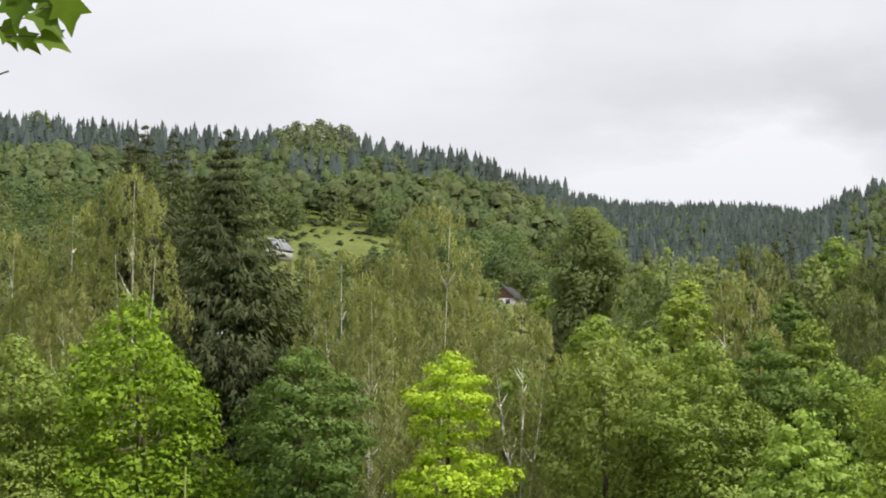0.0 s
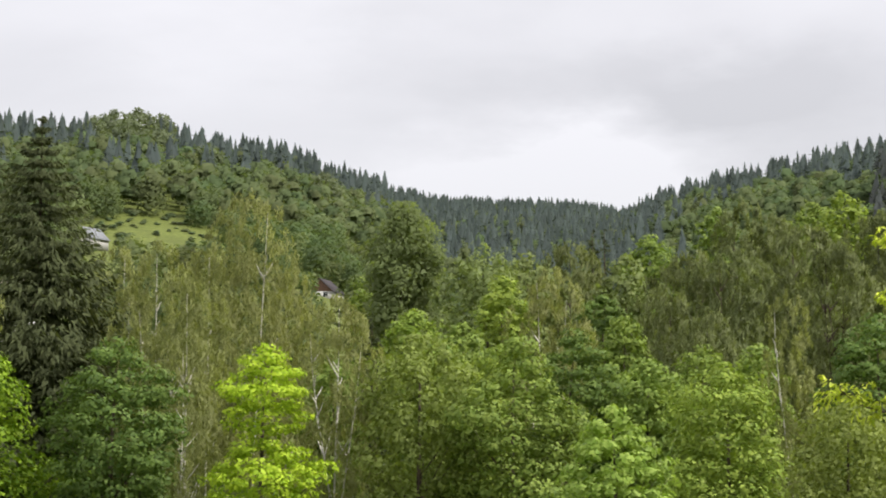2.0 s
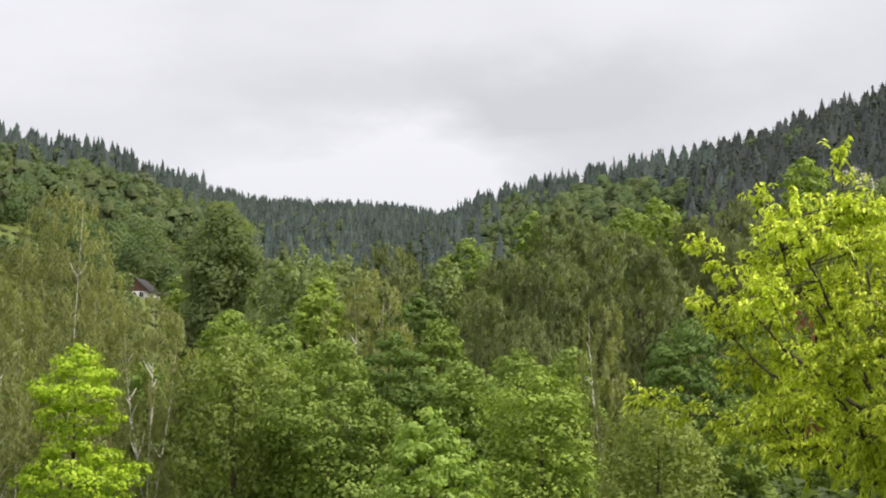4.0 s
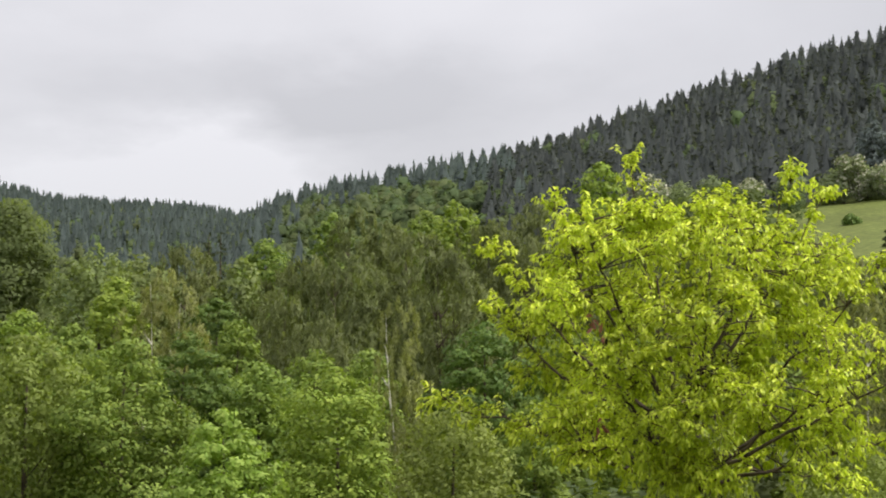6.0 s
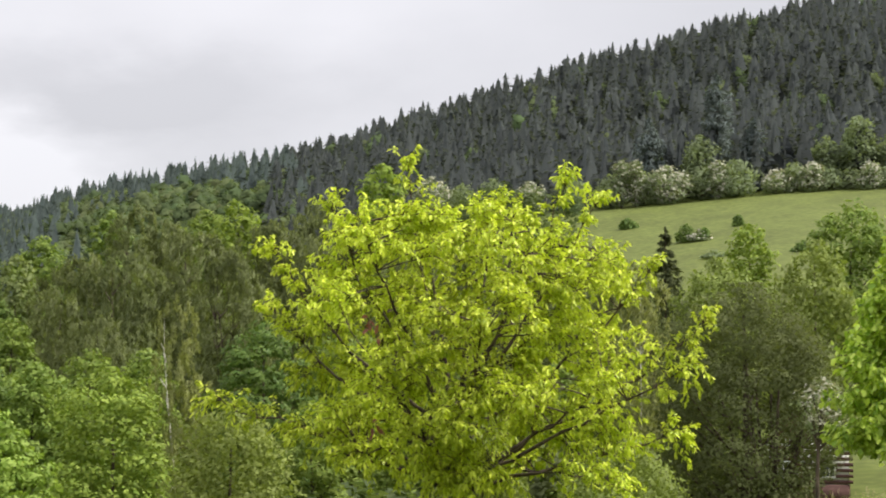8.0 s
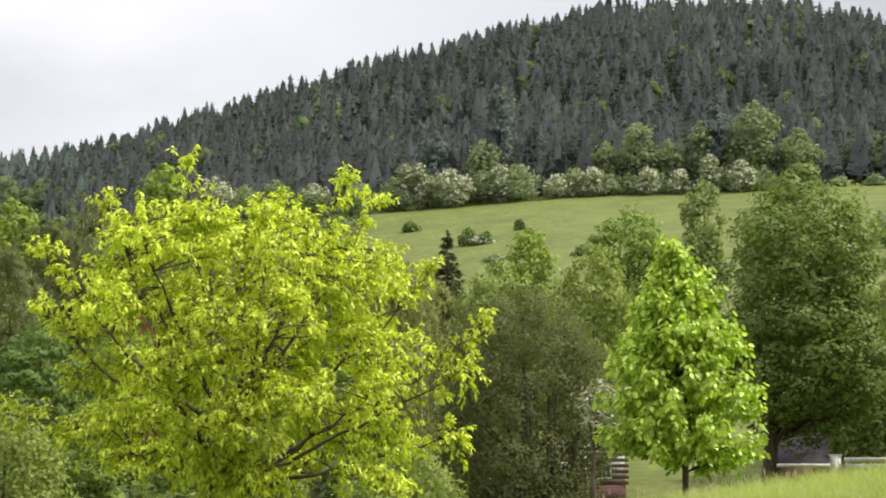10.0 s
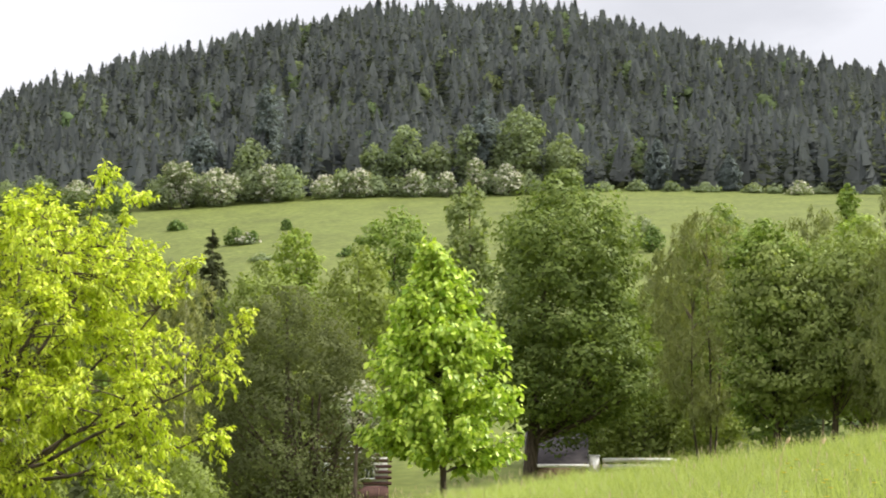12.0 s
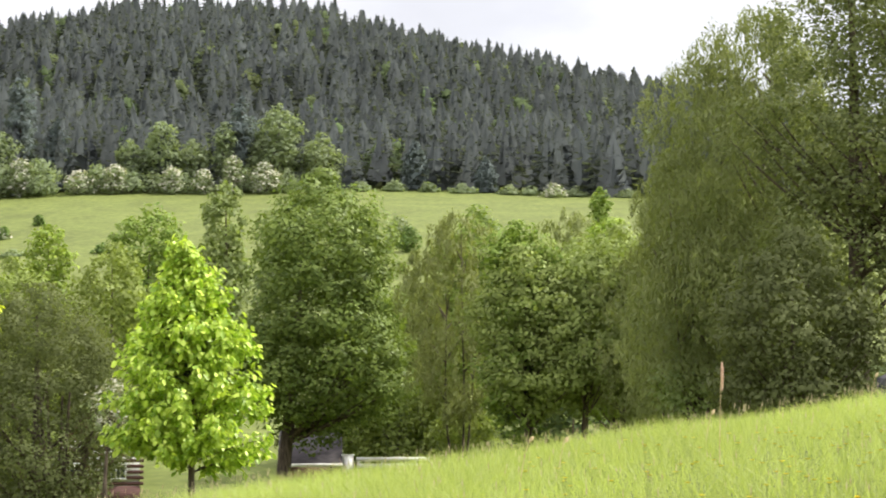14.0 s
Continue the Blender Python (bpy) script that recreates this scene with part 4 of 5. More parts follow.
edge_bush(242.8, 247.5, 1.8, 2.53)
edge_bush(248.0, 241.1, 1.8, 2.53)
edge_bush(234.1, 256.1, 2.2, 2.03)
edge_bush(238.6, 252.0, 1.9, 2.03)
edge_bush(260.7, 224.0, 1.6, 2.51)
meadow_bush(144.8, 246.1, 2.7, 1.42)
hawthorn(146.0, 244.2, 1.8, 1.58)
meadow_bush(142.2, 211.7, 1.4, 1.64)
meadow_bush(161.5, 174.2, 3.4, 1.39)
edge_bush(164.4, 179.0, 4.2, 1.56)
meadow_bush(157.1, 251.5, 1.7, 0.87)
meadow_bush(146.5, 243.9, 1.9, 1.08)
meadow_bush(149.6, 272.6, 1.8, 1.36)
edge_bush(180.2, 179.7, 3.7, 2.23)
edge_bush(136.8, 225.2, 1.0, 2.69)


# ---- the young oak, lit by the sun ----
def blades(shape, p, along, normal, length, width, droop):
    """Folded six-cornered leaves from their stalk ends p."""
    n = len(p)
    u = unit(along)
    w = unit(np.cross(normal, u))
    nn = np.cross(u, w)
    L, W = length.reshape(-1, 1), width.reshape(-1, 1)
    down = np.array([0, 0, -1.0]) * droop
    q = np.empty((n, 6, 3))
    q[:, 0] = p
    q[:, 1] = p + u * L * 0.35 + w * W * 0.42 + nn * W * 0.16 + down * L * 0.1
    q[:, 2] = p + u * L * 0.7 + w * W * 0.5 + nn * W * 0.16 + down * L * 0.4
    q[:, 3] = p + u * L + down * L * 0.8
    q[:, 4] = p + u * L * 0.7 - w * W * 0.5 + nn * W * 0.16 + down * L * 0.4
    q[:, 5] = p + u * L * 0.35 - w * W * 0.42 + nn * W * 0.16 + down * L * 0.1
    i = np.arange(n)[:, None] * 6
    shape.add(q, np.concatenate([i + [0, 3, 2, 1], i + [0, 5, 4, 3]]))


def curve(a, b, sag, n=6):
    s = np.linspace(0, 1, n)[:, None]
    mid = (a + b) / 2 + sag
    return a * (1 - s) ** 2 + 2 * mid * s * (1 - s) + b * s * s


def young_oak(x, y, bearing):
    rng = np.random.default_rng(77)
    t = root("oak_tree", x, y, "young oak with bright yellow-green leaves in sunlight", "tree", "", 0.1)
    side = np.array([math.cos(bearing), -math.sin(bearing), 0])
    deep = np.array([math.sin(bearing), math.cos(bearing), 0])
    up = np.array([0, 0, 1.0])
    wood, crown, dry = Shape(), Shape(), Shape()
    fork = up * 0.92
    wood.tube(np.array([up * -0.3, up * 0.3, fork, up * 1.5 - side * 0.08, up * 2.3 - side * 0.16, up * 3.2 - side * 0.3]), [0.085, 0.066, 0.056, 0.034, 0.024, 0.012], 8)
    # limb ends: sideways, in depth, height over the base
    ends = [(-0.55, 0.1, 4.36), (-1.95, -0.2, 3.42), (-2.0, 0.3, 2.84), (-2.5, -0.3, 1.88), (-1.4, 0.5, 3.95), (1.1, -0.3, 4.12), (1.45, 0.2, 4.0), (2.05, 0.5, 3.3), (-1.0, -0.7, 3.7), (0.75, -0.9, 3.6),
            (2.55, -0.1, 2.68), (2.35, -0.5, 2.22), (2.35, 0.4, 1.5), (1.6, -0.7, 0.98), (-1.1, -0.6, 1.3), (0.4, 0.3, 3.95), (0.2, -1.7, 2.6), (0.6, 1.7, 2.8), (-0.9, 1.4, 2.4), (-0.8, -1.4, 2.2), (1.4, -1.3, 2.0), (-1.6, -0.3, 1.6)]
    joints, sprays = [], []
    for s, d, z in ends:
        e = side * s + deep * d + up * z
        start = fork + (up - side * 0.1) * max(0.0, (z - 2.0) * 0.42)
        path = curve(start, e, side * s * 0.12 + up * (0.42 if z < 1.4 else 0.12 if z < 2.3 else -0.07 * abs(s)), 11)
        path[1:-1] += rng.normal(size=(9, 3)) * 0.025
        wood.tube(path, np.linspace(0.012 if z < 1.2 else 0.027, 0.005, 11), 5)
        joints.append(path[3:])
        sprays += [(path[i], e - path[i - 3]) for i in (5, 6, 7, 8, 8, 9, 9, 10, 10, 10)]
    joints = np.concatenate(joints)
    heights = [0.8, 1.2, 1.6, 2.0, 2.5, 3.0, 3.4, 3.65, 3.85]
    west, east = [-0.4, -1.0, -1.6, -1.85, -1.85, -1.7, -1.5, -1.25, -0.8], [0.4, 0.9, 1.7, 2.0, 2.15, 1.95, 1.75, 1.3, 0.7]
    made = 0
    while made < 320:
        z = rng.uniform(1.0, 3.8)
        a, k = rng.uniform(0, 6.3), math.sqrt(rng.uniform(0.2, 1.0))
        lo, hi = np.interp(z, heights, west), np.interp(z, heights, east)
        q = side * ((lo + hi) / 2 + (hi - lo) / 2 * k * math.cos(a)) + deep * (hi - lo) * 0.45 * k * math.sin(a) + up * z
        # gaps between the boughs
        if noise.noise(Vector(q * 1.5)) < -0.08:
            continue
        ok = joints[(joints[:, 2] < q[2] + 0.2)]
        j = ok[np.argmin(np.linalg.norm(ok - q, axis=1))]
        far = np.linalg.norm(j - q)
        if far > 1.2 or far < 0.15:
            continue
        path = curve(j, q, up * 0.06 + rng.normal(size=3) * 0.05, 6)
        wood.tube(path, np.linspace(0.009, 0.003, 6), 4)
        sprays += [(path[3], q - j), (path[4], q - j), (path[5], q - j)]
        made += 1
    P, A = [], []
    for p, way in sprays:
        for _ in range(4):
            w = unit(unit(way) * 0.8 + rng.normal(size=3) * 0.5 + up * 0.3)
            e = p + w * rng.uniform(0.14, 0.36) - up * 0.04
            mid = (p + e) / 2 + up * 0.04
            wood.tube(np.array([p, mid, e]), [0.004, 0.003, 0.0018], 3)
            k = int(rng.integers(14, 20))
            f = np.concatenate([rng.uniform(0.3, 1, (k - 4, 1)), np.ones((4, 1))])
            P.append(p * (1 - f) ** 2 + 2 * mid * f * (1 - f) + e * f * f + rng.normal(size=(k, 3)) * 0.01)
            A.append(unit(w * 0.4 + rng.normal(size=(k, 3)) * [0.5, 0.5, 0.3] - up * 0.4))
    P, A = np.concatenate(P), np.concatenate(A)
    N = unit(up * 0.75 + side * 0.1 + rng.normal(size=P.shape) * 0.5)
    L = rng.uniform(0.036, 0.072, len(P))
    blades(crown, P, A, N, L, L * rng.uniform(0.34, 0.48, len(P)), rng.uniform(0.2, 0.9, (len(P), 1)))
    for c in (side * -0.88 + up * 2.62 - deep * 1.2, side * -0.85 + up * 1.62 - deep * 1.3):
        blades(dry, c + rng.normal(size=(8, 3)) * 0.05, scatter(rng, 8) - up * 0.6, scatter(rng, 8), np.full(8, 0.09), np.full(8, 0.04), np.full((8, 1), 0.4))
    wood.part("trunk", t, BARK, smooth=True)
    crown.part("crown", t, LEAF_OAK)
    dry.part("dry_leaves", t, DRY_LEAF, label="a few withered reddish brown leaves")
    return t


young_oak(8.47, 19.22, radians(23.8))


# ---- the maple sapling at the meadow's edge ----
def sapling(x, y, h, rad, bearing):
    rng = np.random.default_rng(78)
    t = root("maple_sapling", x, y, "young maple sapling with large light green leaves", "tree", "", 0.05)
    side = np.array([math.cos(bearing), -math.sin(bearing), 0])
    wood, crown = Shape(), Shape()
    z = np.linspace(0, 1, 9)
    stem = np.stack([0.05 * np.sin(4 * z), 0.03 * np.sin(5 * z), h * z], 1) - side * (0.0 + 0.09 * z[:, None])
    wood.tube(stem, 0.034 * (1 - 0.85 * z) + 0.003, 7)
    P, A = [], []
    for i in range(200):
        q = rng.uniform(0.19, 1.0)
        st = np.array([np.interp(q, z, stem[:, c]) for c in range(3)])
        width = rad * np.interp(q, [0.08, 0.15, 0.25, 0.33, 0.5, 0.7, 0.85, 1.0], [0.3, 0.62, 0.92, 0.95, 0.78, 0.56, 0.4, 0.12]) * rng.uniform(0.5, 1.12)
        a = rng.uniform(0, 6.3)
        o = np.array([math.cos(a), math.sin(a), 0])
        e = st + o * width + [0, 0, 0.22 * width - 0.06]
        e[2] = min(e[2], h * 1.01)
        path = curve(st - [0, 0, 0.15 * width], e, np.array([0, 0, 0.05]), 6)
        wood.tube(path, np.linspace(0.009, 0.002, 6), 4)
        for f in np.linspace(0.3, 1, max(int(11 * width / rad), 5)):
            c = np.array([np.interp(f, np.linspace(0, 1, 6), path[:, j]) for j in range(3)])
            k = 18
            P.append(c + rng.normal(size=(k, 3)) * [0.025, 0.025, 0.05])
            A.append(unit(o * 0.35 + rng.normal(size=(k, 3)) * [0.8, 0.8, 0.3] - [0, 0, 0.55]))
    P, A = np.concatenate(P), np.concatenate(A)
    N = unit(np.array([0, 0, 0.8]) + A * 0.4 + rng.normal(size=P.shape) * 0.45)
    L = rng.uniform(0.04, 0.082, len(P))
    blades(crown, P, A, N, L, L * rng.uniform(0.5, 0.75, len(P)), rng.uniform(0.1, 0.6, (len(P), 1)))
    wood.part("trunk", t, BARK, smooth=True)
    crown.part("crown", t, LEAF_SAPLING)
    return t


sapling(11.64, 15.64, 2.6, 0.89, radians(36.6))


# ---- the maple beside the standing place, whose lowest spray hangs into view ----
def lobed_leaf(shape, base, along, normal, size):
    """A maple leaf with five pointed lobes, slightly cupped."""
    u = unit(along)
    w = unit(np.cross(normal, u))
    n = np.cross(u, w)
    rim = [(0, 0.0), (0.22, -0.12), (0.50, -0.02), (0.36, 0.18), (0.56, 0.52), (0.30, 0.50), (0.16, 0.66), (0, 1.0)]
    pts = [(0, 0.3)] + rim + [(-a, b) for a, b in rim[-2:0:-1]]
    v = [base + (w * a + u * b + n * (0.25 * abs(a) - 0.35 * b * b * 0.6)) * size for a, b in pts]
    m = len(pts) - 1
    shape.add(v, [(0, 1 + i, 1 + (i + 1) % m) for i in range(m)])


def overhanging_maple(x, y):
    rng = np.random.default_rng(79)
    t = root("maple_tree", x, y, "maple beside the viewpoint with large lobed leaves hanging down", "tree", "", 0.1)
    o = np.array(t.location)
    wood, crown = Shape(), Shape()
    wood.tube(np.array([[0, 0, 0], [0.03, 0, 1.5], [0.0, 0.05, 3.2], [0.05, 0, 5.5]]), [0.13, 0.11, 0.09, 0.03], 9)
    reach = [np.array([-1.513, 6.83, 2.978]) - o, np.array([-1.550, 6.83, 3.057]) - o, np.array([-1.569, 6.80, 2.814]) - o]
    for e in reach:
        wood.tube(curve(np.array([0, 0, 2.2]), e, np.array([0, 0, 0.12]), 8), np.linspace(0.02, 0.004, 8), 5)
    wood.tube(np.array([reach[2], np.array([-1.447, 6.83, 2.866]) - o]), [0.004, 0.003], 4)
    eye = np.array([0.0, 0.45, 1.6]) - o
    # hanging leaves of the lowest spray: stalk end, way of the tip, size
    for (a, b, c), (u, v, w), size in (((-1.420, 6.84, 3.066), (0.75, 0, -0.5), 0.13), ((-1.326, 6.86, 3.127), (0.25, 0.1, -1.0), 0.14), ((-1.494, 6.83, 3.122), (0.2, -0.1, -0.9), 0.12), ((-1.476, 6.84, 2.987), (0.9, 0.1, -0.55), 0.10),
                                       ((-1.401, 6.85, 2.987), (0.95, 0.0, -0.35), 0.115), ((-1.532, 6.84, 3.020), (0.5, 0.2, -0.6), 0.10), ((-1.373, 6.86, 3.150), (-0.2, 0.1, -0.9), 0.11), ((-1.457, 6.83, 3.160), (0.1, 0.1, -1.0), 0.11)):
        p = np.array((a + 0.055, b, c)) - o
        lobed_leaf(crown, p, np.array((u, v, w), float), unit(np.array([0.3, -0.9, 0.7])), size)
        near = min(reach[:2], key=lambda e: np.linalg.norm(e - p))
        wood.tube(curve(near, p, np.array([0, 0, 0.01]), 4), [0.0025, 0.002, 0.0018, 0.0015], 4)
    for _ in range(260):
        a, q = rng.uniform(0, 6.3), rng.uniform(0.2, 1) ** 0.6
        p = np.array([math.cos(a) * 1.5 * q, math.sin(a) * 1.5 * q, rng.uniform(3.4, 6.0)])
        lobed_leaf(crown, p, unit(rng.normal(size=3) - [0, 0, 0.5]), unit(rng.normal(size=3) * 0.5 + [0, 0, 1]), 0.13)
    for _ in range(16):
        a = rng.uniform(0, 6.3)
        z = rng.uniform(2.6, 4.8)
        wood.tube(curve(np.array([0, 0, z]), np.array([math.cos(a) * 1.4, math.sin(a) * 1.4, z + 0.9]), np.array([0, 0, 0.1])), np.linspace(0.025, 0.005, 6), 5)
    wood.part("trunk", t, BARK, smooth=True)
    crown.part("crown", t, LEAF_NEAR)
    return t


overhanging_maple(-3.35, 6.55)


# ---- houses ----
def prism(shape, w, l, wall, peak, over=0.3, thick=0.14, slot=0):
    """Two roof slabs over a house w wide (x) and l long (y), ridge along y."""
    for sgn in (-1, 1):
        run = w / 2 + over
        drop = (peak - wall) * run / (w / 2)
        a = np.array([0, 0, peak + thick])
        b = np.array([sgn * run, 0, peak - drop + thick])
        v = []
        for q in (a, b, b - [0, 0, thick], a - [0, 0, thick]):
            v += [q + [0, -l / 2 - over, 0], q + [0, l / 2 + over, 0]]
        shape.add(v, [(0, 1, 3, 2), (2, 3, 5, 4), (4, 5, 7, 6), (0, 2, 4, 6), (1, 7, 5, 3)])


def house(name, x, y, turn, w, l, wall, peak, plaster, gable, roof, label, windows=2, up=0.0):
    t = root(name, x, y, label, "house", "", 0.3 - up)
    t.rotation_euler = (0, 0, turn)
    body = Shape()
    body.box(-w / 2, w / 2, -l / 2, l / 2, 0, wall)
    body.part("wall", t, plaster)
    for sgn in (-1, 1):
        g = Shape()
        yy = sgn * (l / 2 - 0.05)
        g.add([(-w / 2, yy - 0.06, wall), (w / 2, yy - 0.06, wall), (0, yy - 0.06, peak), (-w / 2, yy + 0.06, wall), (w / 2, yy + 0.06, wall), (0, yy + 0.06, peak)], [(0, 1, 2), (3, 5, 4)])
        g.add([(-w / 2, yy - 0.06, wall), (w / 2, yy - 0.06, wall), (0, yy - 0.06, peak), (-w / 2, yy + 0.06, wall), (w / 2, yy + 0.06, wall), (0, yy + 0.06, peak)], [(0, 3, 4, 1), (1, 4, 5, 2), (2, 5, 3, 0)])
        g.part("gable", t, gable)
    r = Shape()
    prism(r, w, l, wall, peak)
    r.part("roof", t, roof)
    for i in range(windows):
        cx = (i - (windows - 1) / 2) * w / max(windows, 1) * 0.95
        win, pane = Shape(), Shape()
        for a0, a1, c0, c1 in ((cx - 0.5, cx + 0.5, 2.05, 2.15), (cx - 0.5, cx + 0.5, 0.95, 1.05), (cx - 0.5, cx - 0.42, 1.05, 2.05), (cx + 0.42, cx + 0.5, 1.05, 2.05), (cx - 0.03, cx + 0.03, 1.05, 2.05)):
            win.box(a0, a1, -l / 2 - 0.05, -l / 2 + 0.04, c0, c1)
        pane.box(cx - 0.42, cx + 0.42, -l / 2 - 0.02, -l / 2 + 0.02, 1.05, 2.05)
        f = win.part("window", t, WHITE_PAINT)
        pane.part("pane", f, GLASS)
    return t


house("house", -34.6, 399.5, radians(-28), 4.6, 6.5, 2.4, 4.6, PLASTER, PLASTER, SLATE, "small pale house with a grey gabled roof on the slope", 2)
house("house", 12.9, 383.0, radians(-19), 5.4, 7.5, 2.2, 4.7, PLASTER, BROWN_BOARD, DARK_ROOF, "house with a brown boarded gable over white walls", 2, -1.2)
house("house", -77.0, 325.0, radians(20), 9.0, 11.0, 3.2, 6.8, PLASTER, PLASTER, SLATE, "grey-roofed house half hidden by birches", 2)
house("house", -21.8, 157.0, radians(62), 6.5, 9.0, 3.0, 6.0, PLASTER, BROWN_BOARD, TAN_ROOF, "house with a pale tiled roof behind the spruces", 2, 6.0)


def log_cabin(x, y, turn):
    t = root("log_cabin", x, y, "log cabin with dark beams and white painted joints", "house", "", 0.2)
    t.rotation_euler = (0, 0, turn)
    w, l = 4.4, 5.0
    base, core = Shape(), Shape()
    base.box(-w / 2 - 0.05, w / 2 + 0.05, -l / 2 - 0.05, l / 2 + 0.05, 0, 0.95)
    base.part("foundation", t, LOG, label="brownish stone foundation")
    core.box(-w / 2, w / 2, -l / 2, l / 2, 0.95, 3.2)
    core.part("wall", t, WHITE_PAINT, label="white painted joints between the logs")
    log = Shape()
    ang = np.linspace(0, 2 * math.pi, 9)[:-1] + math.pi / 8
    log.tube(np.array([[-w / 2 - 0.2, 0, 0], [w / 2 + 0.2, 0, 0]]), [0.085, 0.085], 8)
    log.add([(-w / 2 - 0.2, 0.08 * math.cos(a), 0.08 * math.sin(a)) for a in ang], [tuple(range(8))])
    log.add([(w / 2 + 0.2, 0.08 * math.cos(a), 0.08 * math.sin(a)) for a in ang], [tuple(range(8))])
    me = log.mesh("log", LOG)
    for i in range(8):
        for sgn in (-1, 1):
            ob = new("log", me)
            ob.parent, ob.location = t, (0, sgn * (l / 2 + 0.01), 1.07 + 0.285 * i)
    for cx in (1.15, -0.9):
        f, pane = Shape(), Shape()
        for a0, a1, c0, c1 in ((-0.4, 0.4, 2.0, 2.1), (-0.4, 0.4, 1.25, 1.35), (-0.4, -0.31, 1.35, 2.0), (0.31, 0.4, 1.35, 2.0), (-0.13, -0.07, 1.35, 2.0), (0.07, 0.13, 1.35, 2.0)):
            f.box(cx + a0, cx + a1, -l / 2 - 0.17, -l / 2 - 0.08, c0, c1)
        pane.box(cx - 0.31, cx + 0.31, -l / 2 - 0.13, -l / 2 - 0.1, 1.35, 2.0)
        win = f.part("window", t, WHITE_PAINT)
        pane.part("pane", win, GLASS)
    r = Shape()
    prism(r, w, l, 3.2, 4.9, 0.4)
    r.part("roof", t, DARK_ROOF)
    for sgn in (-1, 1):
        g = Shape()
        yy = sgn * (l / 2 - 0.06)
        g.add([(-w / 2, yy, 3.2), (w / 2, yy, 3.2), (0, yy, 4.85)], [(0, 1, 2)])
        g.add([(-w / 2, yy + 0.05, 3.2), (w / 2, yy + 0.05, 3.2), (0, yy + 0.05, 4.85)], [(0, 2, 1)])
        g.part("gable", t, BROWN_BOARD)
    return t


log_cabin(56.4, 84.48, radians(-33))


def shed(x, y, turn):
    t = root("shed", x, y, "low shed with a dark sheet roof and white eaves board", "shed", "", 0.1)
    t.rotation_euler = (0, 0, turn)
    w, d = 3.0, 3.0
    body, roof, board = Shape(), Shape(), Shape()
    body.box(-w / 2 + 0.15, w / 2 - 0.15, -d / 2 + 0.2, d / 2 - 0.1, 0, 1.85)
    body.part("wall", t, BROWN_BOARD)
    v = [(a, b, c) for a in (-w / 2, w / 2) for b, c in ((-d / 2, 2.0), (d / 2, 3.6), (d / 2, 3.52), (-d / 2, 1.92))]
    roof.add(v, [(0, 4, 5, 1), (1, 5, 6, 2), (2, 6, 7, 3), (3, 7, 4, 0), (0, 1, 2, 3), (4, 7, 6, 5)])
    roof.part("roof", t, DARK_ROOF)
    board.box(-w / 2 - 0.02, w / 2 + 0.02, -d / 2 - 0.05, -d / 2 - 0.005, 1.84, 2.0)
    board.part("eaves_board", t, WHITE_PAINT)
    return t


shed(59.33, 70.81, radians(-40.5))


def white_fence(x, y, turn, bays):
    t = root("fence", x, y, "white painted board fence beside the shed", "fence", "", -0.15)
    t.rotation_euler = (0, 0, turn)
    for i in range(bays + 1):
        p = Shape()
        p.box(i * 1.1 - 0.05, i * 1.1 + 0.05, -0.05, 0.05, 0, 1.9)
        p.part("post", t, WHITE_PAINT)
    for z in (1.45, 1.75):
        b = Shape()
        b.box(-0.1, bays * 1.1 + 0.1, -0.09, -0.05, z, z + 0.2)
        b.part("board", t, WHITE_PAINT)
    return t


white_fence(60.4, 68.6, radians(-42), 3)


# a box with made-up lid and door, for an unclear white shape
def white_box(x, y, turn):
    t = root("pale_box", x, y, "cream box standing for an unclear white shape beside the shed", "cabinet", "", 0.1)
    t.rotation_euler = (0, 0, turn)
    body, lid, door = Shape(), Shape(), Shape()
    body.box(-0.27, 0.27, -0.25, 0.25, 0, 2.3)
    lid.box(-0.31, 0.31, -0.29, 0.29, 2.3, 2.35)
    door.box(-0.23, 0.23, -0.275, -0.252, 0.1, 2.22)
    body.part("body", t, WHITE_PAINT)
    lid.part("lid", t, WHITE_PAINT)
    door.part("door", t, WHITE_PAINT)
    return t


white_box(60.25, 69.2, radians(-41))


def stone_heap(x, y):
    """A few weathered boulders lying together."""
    rng = np.random.default_rng(91)
    t = root("stone_heap", x, y, "low heap of dark grey boulders under the trees", "stones", "", 0.05)
    for i in range(6):
        b = bmesh.new()
        bmesh.ops.create_icosphere(b, subdivisions=2, radius=1.0)
        size = np.array([rng.uniform(0.15, 0.24), rng.uniform(0.14, 0.2), rng.uniform(0.2, 0.27)])
        for v in b.verts:
            n = 1 + 0.35 * noise.noise(v.co * 1.3 + Vector((i * 7.0, 0, 0))) + 0.1 * noise.noise(v.co * 4.0)
            v.co = Vector(size * np.array(v.co) * n) + Vector(((i - 2.5) * 0.17, rng.uniform(-0.03, 0.03), size[2] * 0.6 + (0.26 if i in (1, 3, 4) else 0.0)))
        me = bpy.data.meshes.new("stone")
        b.to_mesh(me)
        b.free()
        me.materials.append(ROCK)
        ob = new("stone", me)
        ob.parent = t
    return t


stone_heap(21.9, 14.2)

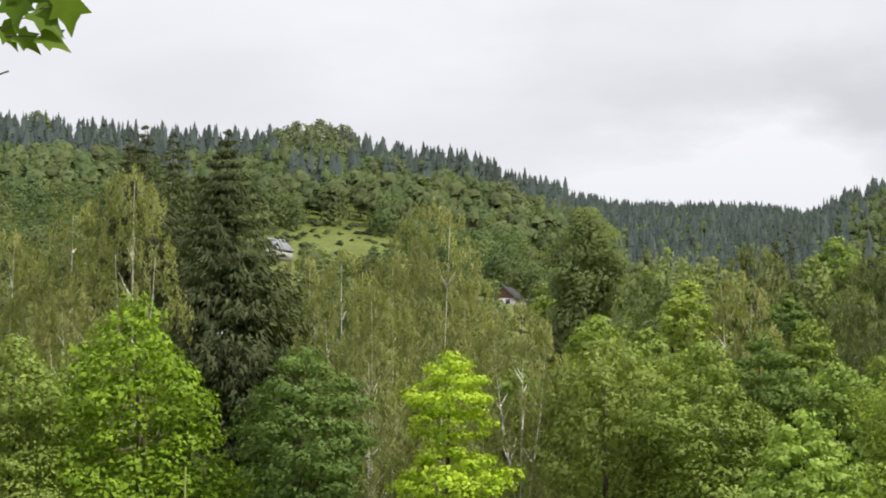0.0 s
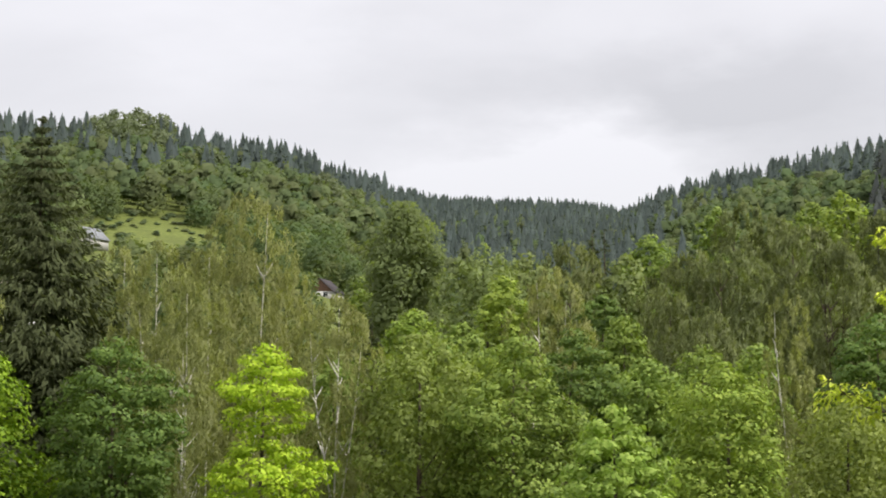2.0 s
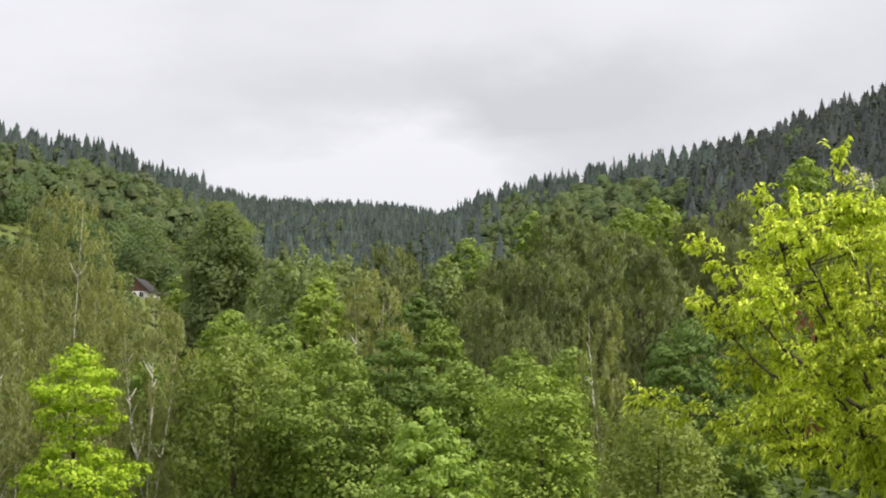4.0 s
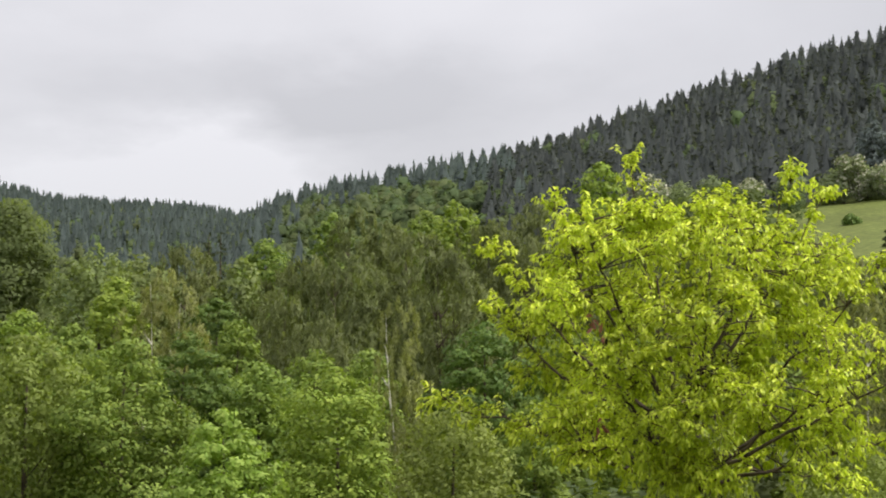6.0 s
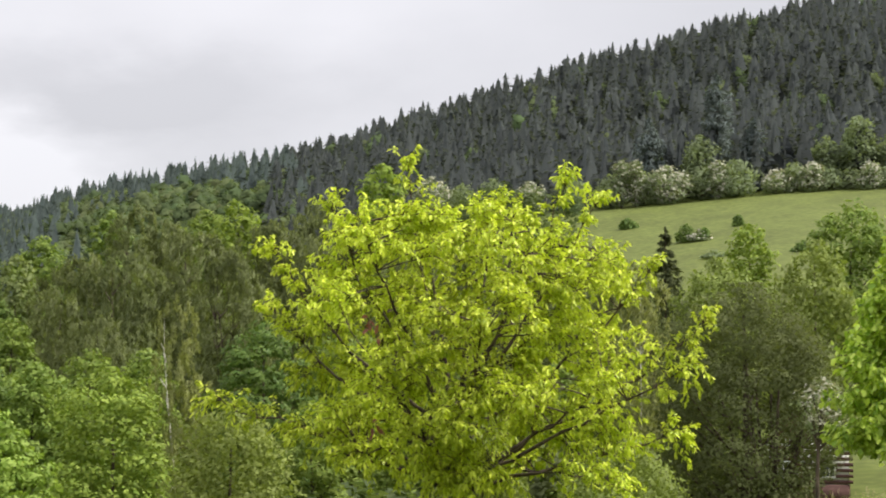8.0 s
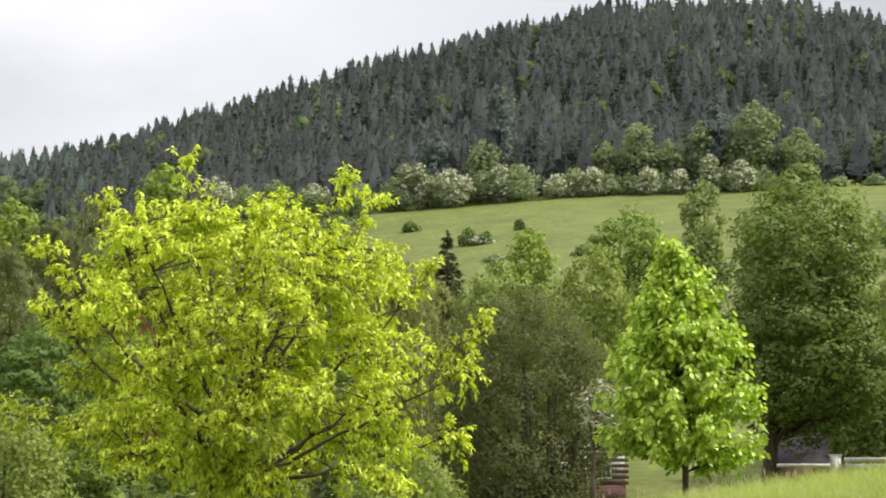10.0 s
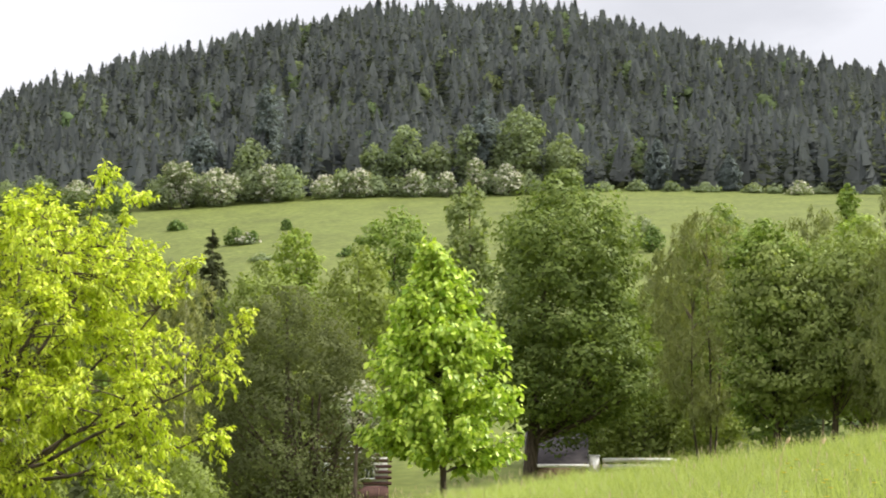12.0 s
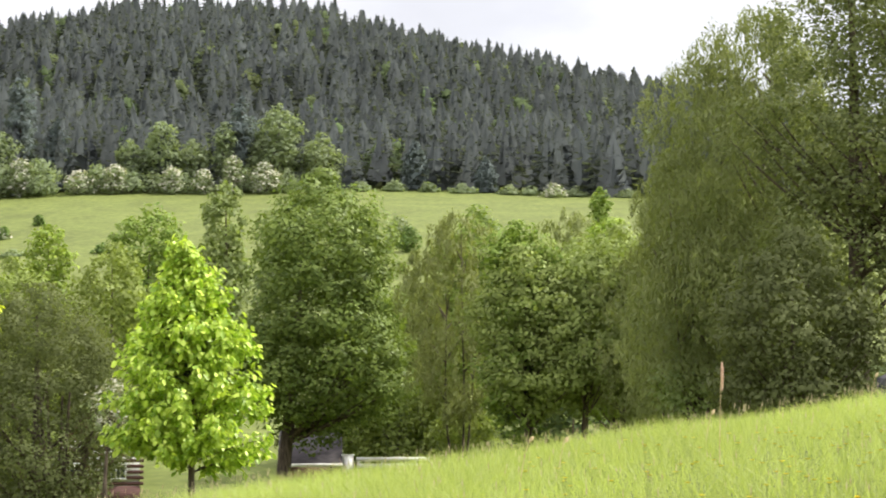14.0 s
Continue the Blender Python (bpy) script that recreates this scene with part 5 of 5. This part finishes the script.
# ---- the grass of the near slope ----
def grass_slope():
    rng = np.random.default_rng(80)
    n = 76000
    az = np.radians(rng.uniform(31, 60, n))
    r = rng.uniform(5.0 ** 2, 23.0 ** 2, n) ** 0.5
    x, y = r * np.sin(az), r * np.cos(az)
    tuft = np.array([noise.noise(Vector((a * 0.7, b * 0.7, 0.0))) for a, b in zip(x, y)])
    h = rng.uniform(0.10, 0.26, n) * (1 + 0.45 * tuft)
    base = np.stack([x, y, ground(x, y) - 0.02], 1)
    lean = rng.normal(size=(n, 2)) * 0.5 + [-0.15, -0.1]
    tip = base + np.stack([lean[:, 0] * h, lean[:, 1] * h, h], 1)
    mid = base * 0.5 + tip * 0.5 + np.stack([-lean[:, 0] * h * 0.15, -lean[:, 1] * h * 0.15, h * 0.06], 1)
    a = rng.uniform(0, 6.3, n)
    w = np.stack([np.cos(a), np.sin(a), 0 * a], 1) * rng.uniform(0.0015, 0.0034, (n, 1))
    q = np.stack([base - w, base + w, mid + w * 0.8, mid - w * 0.8, tip], 1)
    i = np.arange(n)[:, None] * 5
    s = Shape()
    s.add(q, i + [0, 1, 2, 3])
    s.f.append((i + [3, 2, 4], 0))
    return tagged(new("grass", s.mesh("grass", GRASS)), "tall light green meadow grass in sunlight", "grass", kind="stuff")


grass_slope()


def grass_ears():
    rng = np.random.default_rng(82)
    n = 1300
    az = np.radians(rng.uniform(33, 60, n))
    r = rng.uniform(5.5 ** 2, 22.0 ** 2, n) ** 0.5
    x, y = r * np.sin(az), r * np.cos(az)
    h = rng.uniform(0.18, 0.30, n)
    top = np.stack([x + rng.normal(size=n) * 0.05, y + rng.normal(size=n) * 0.05, ground(x, y) + h], 1)
    base = np.stack([x, y, ground(x, y)], 1)
    a = rng.uniform(0, 6.3, n)
    w = np.stack([np.cos(a), np.sin(a), 0 * a], 1)
    s = Shape()
    s.add(np.stack([base - w * 0.0012, base + w * 0.0012, top], 1), np.arange(n * 3).reshape(-1, 3), 0)
    up = np.array([0, 0, 1.0])
    s.add(np.stack([top - up * 0.05, top - up * 0.02 + w * 0.0035, top + up * 0.012, top - up * 0.02 - w * 0.0035], 1), np.arange(n * 4).reshape(-1, 4), 1)
    return tagged(new("grass_ears", s.mesh("grass_ears", GRASS, EAR)), "fine pinkish brown seed heads above the grass", "grass", kind="stuff")


grass_ears()


def seed_stalk(x, y, h, head, label, bend=0.05):
    t = root("grass_stalk", x, y, label, "grass", "tall grass stalks", 0.02)
    stem, ear = Shape(), Shape()
    z = np.linspace(0, 1, 6)
    path = np.stack([bend * z * z * h, 0 * z, h * z], 1)
    stem.tube(path, 0.0035 - 0.0015 * z, 5)
    stem.part("stem", t, STRAW if head else GRASS)
    if head:
        top = path[-1]
        k = np.linspace(0, 1, 7)
        ear.tube(np.stack([top[0] + 0.1 * bend * k, 0 * k, top[2] - head * 0.85 + head * k], 1), 0.002 + 0.0075 * np.sin(math.pi * np.clip(k, 0.02, 0.98)) ** 0.6, 7)
        ear.part("seed_head", t, SEED if head > 0.1 else STRAW)
    return t


seed_stalk(9.37, 7.42, 0.69, 0.17, "tall grass stalk with a pinkish brown seed head")
for x, y, h in ((8.9, 8.6, 0.42), (12.2, 8.1, 0.42), (13.1, 8.3, 0.40), (12.6, 7.2, 0.36), (9.9, 9.2, 0.33), (14.2, 9.6, 0.40), (11.1, 8.9, 0.35)):
    seed_stalk(x, y, h, 0.04, "thin dry grass stalk with a small seed head", 0.25)
seed_stalk(-0.48, 3.96, 1.56, 0.0, "single tall green-yellow stalk before the trees", 0.01)


def flowers():
    rng = np.random.default_rng(81)
    s = Shape()
    for _ in range(170):
        az, r = radians(rng.uniform(46, 58)), rng.uniform(6.5, 12)
        x, y = r * math.sin(az), r * math.cos(az)
        c = np.array([x, y, float(ground(x, y)) + rng.uniform(0.24, 0.33)])
        a = np.linspace(0, 2 * math.pi, 7)[:-1]
        rim = c + np.stack([np.cos(a) * 0.016, np.sin(a) * 0.016, 0 * a + 0.006], 1)
        s.add(np.concatenate([[c], rim]), [(0, 1 + i, 1 + (i + 1) % 6) for i in range(6)])
        s.tube(np.array([c - [0, 0, 0.2], c]), [0.0015, 0.0015], 3, slot=1)
    return tagged(new("buttercups", s.mesh("buttercups", YELLOW, GRASS)), "small yellow buttercups scattered in the grass", "flowers", kind="stuff")


flowers()


# ---- round beeches on the left ridge ----
def beech(x, y, h, rad):
    return broadleaf("beech_tree", x, y, h, rad, LEAF_BEECH, "round beech on the far ridge", group="beeches on the ridge", base=0.1, k=1.0, clump=0.28, flat=0.8, leaf_size=0.0012, soften=0.7)


for bearing, r, h, rad in ((-4.3, 640, 17, 6.0), (-3.6, 646, 18, 6.5), (-2.95, 640, 17, 5.0), (-4.9, 630, 15, 5.0), (-11.9, 640, 16, 5.5), (-3.9, 615, 15, 6.0), (-3.1, 600, 14, 6.0), (-1.6, 560, 13, 5.0), (1.9, 560, 14, 5.0)):
    beech(r * math.sin(radians(bearing)), r * math.cos(radians(bearing)), h, rad)
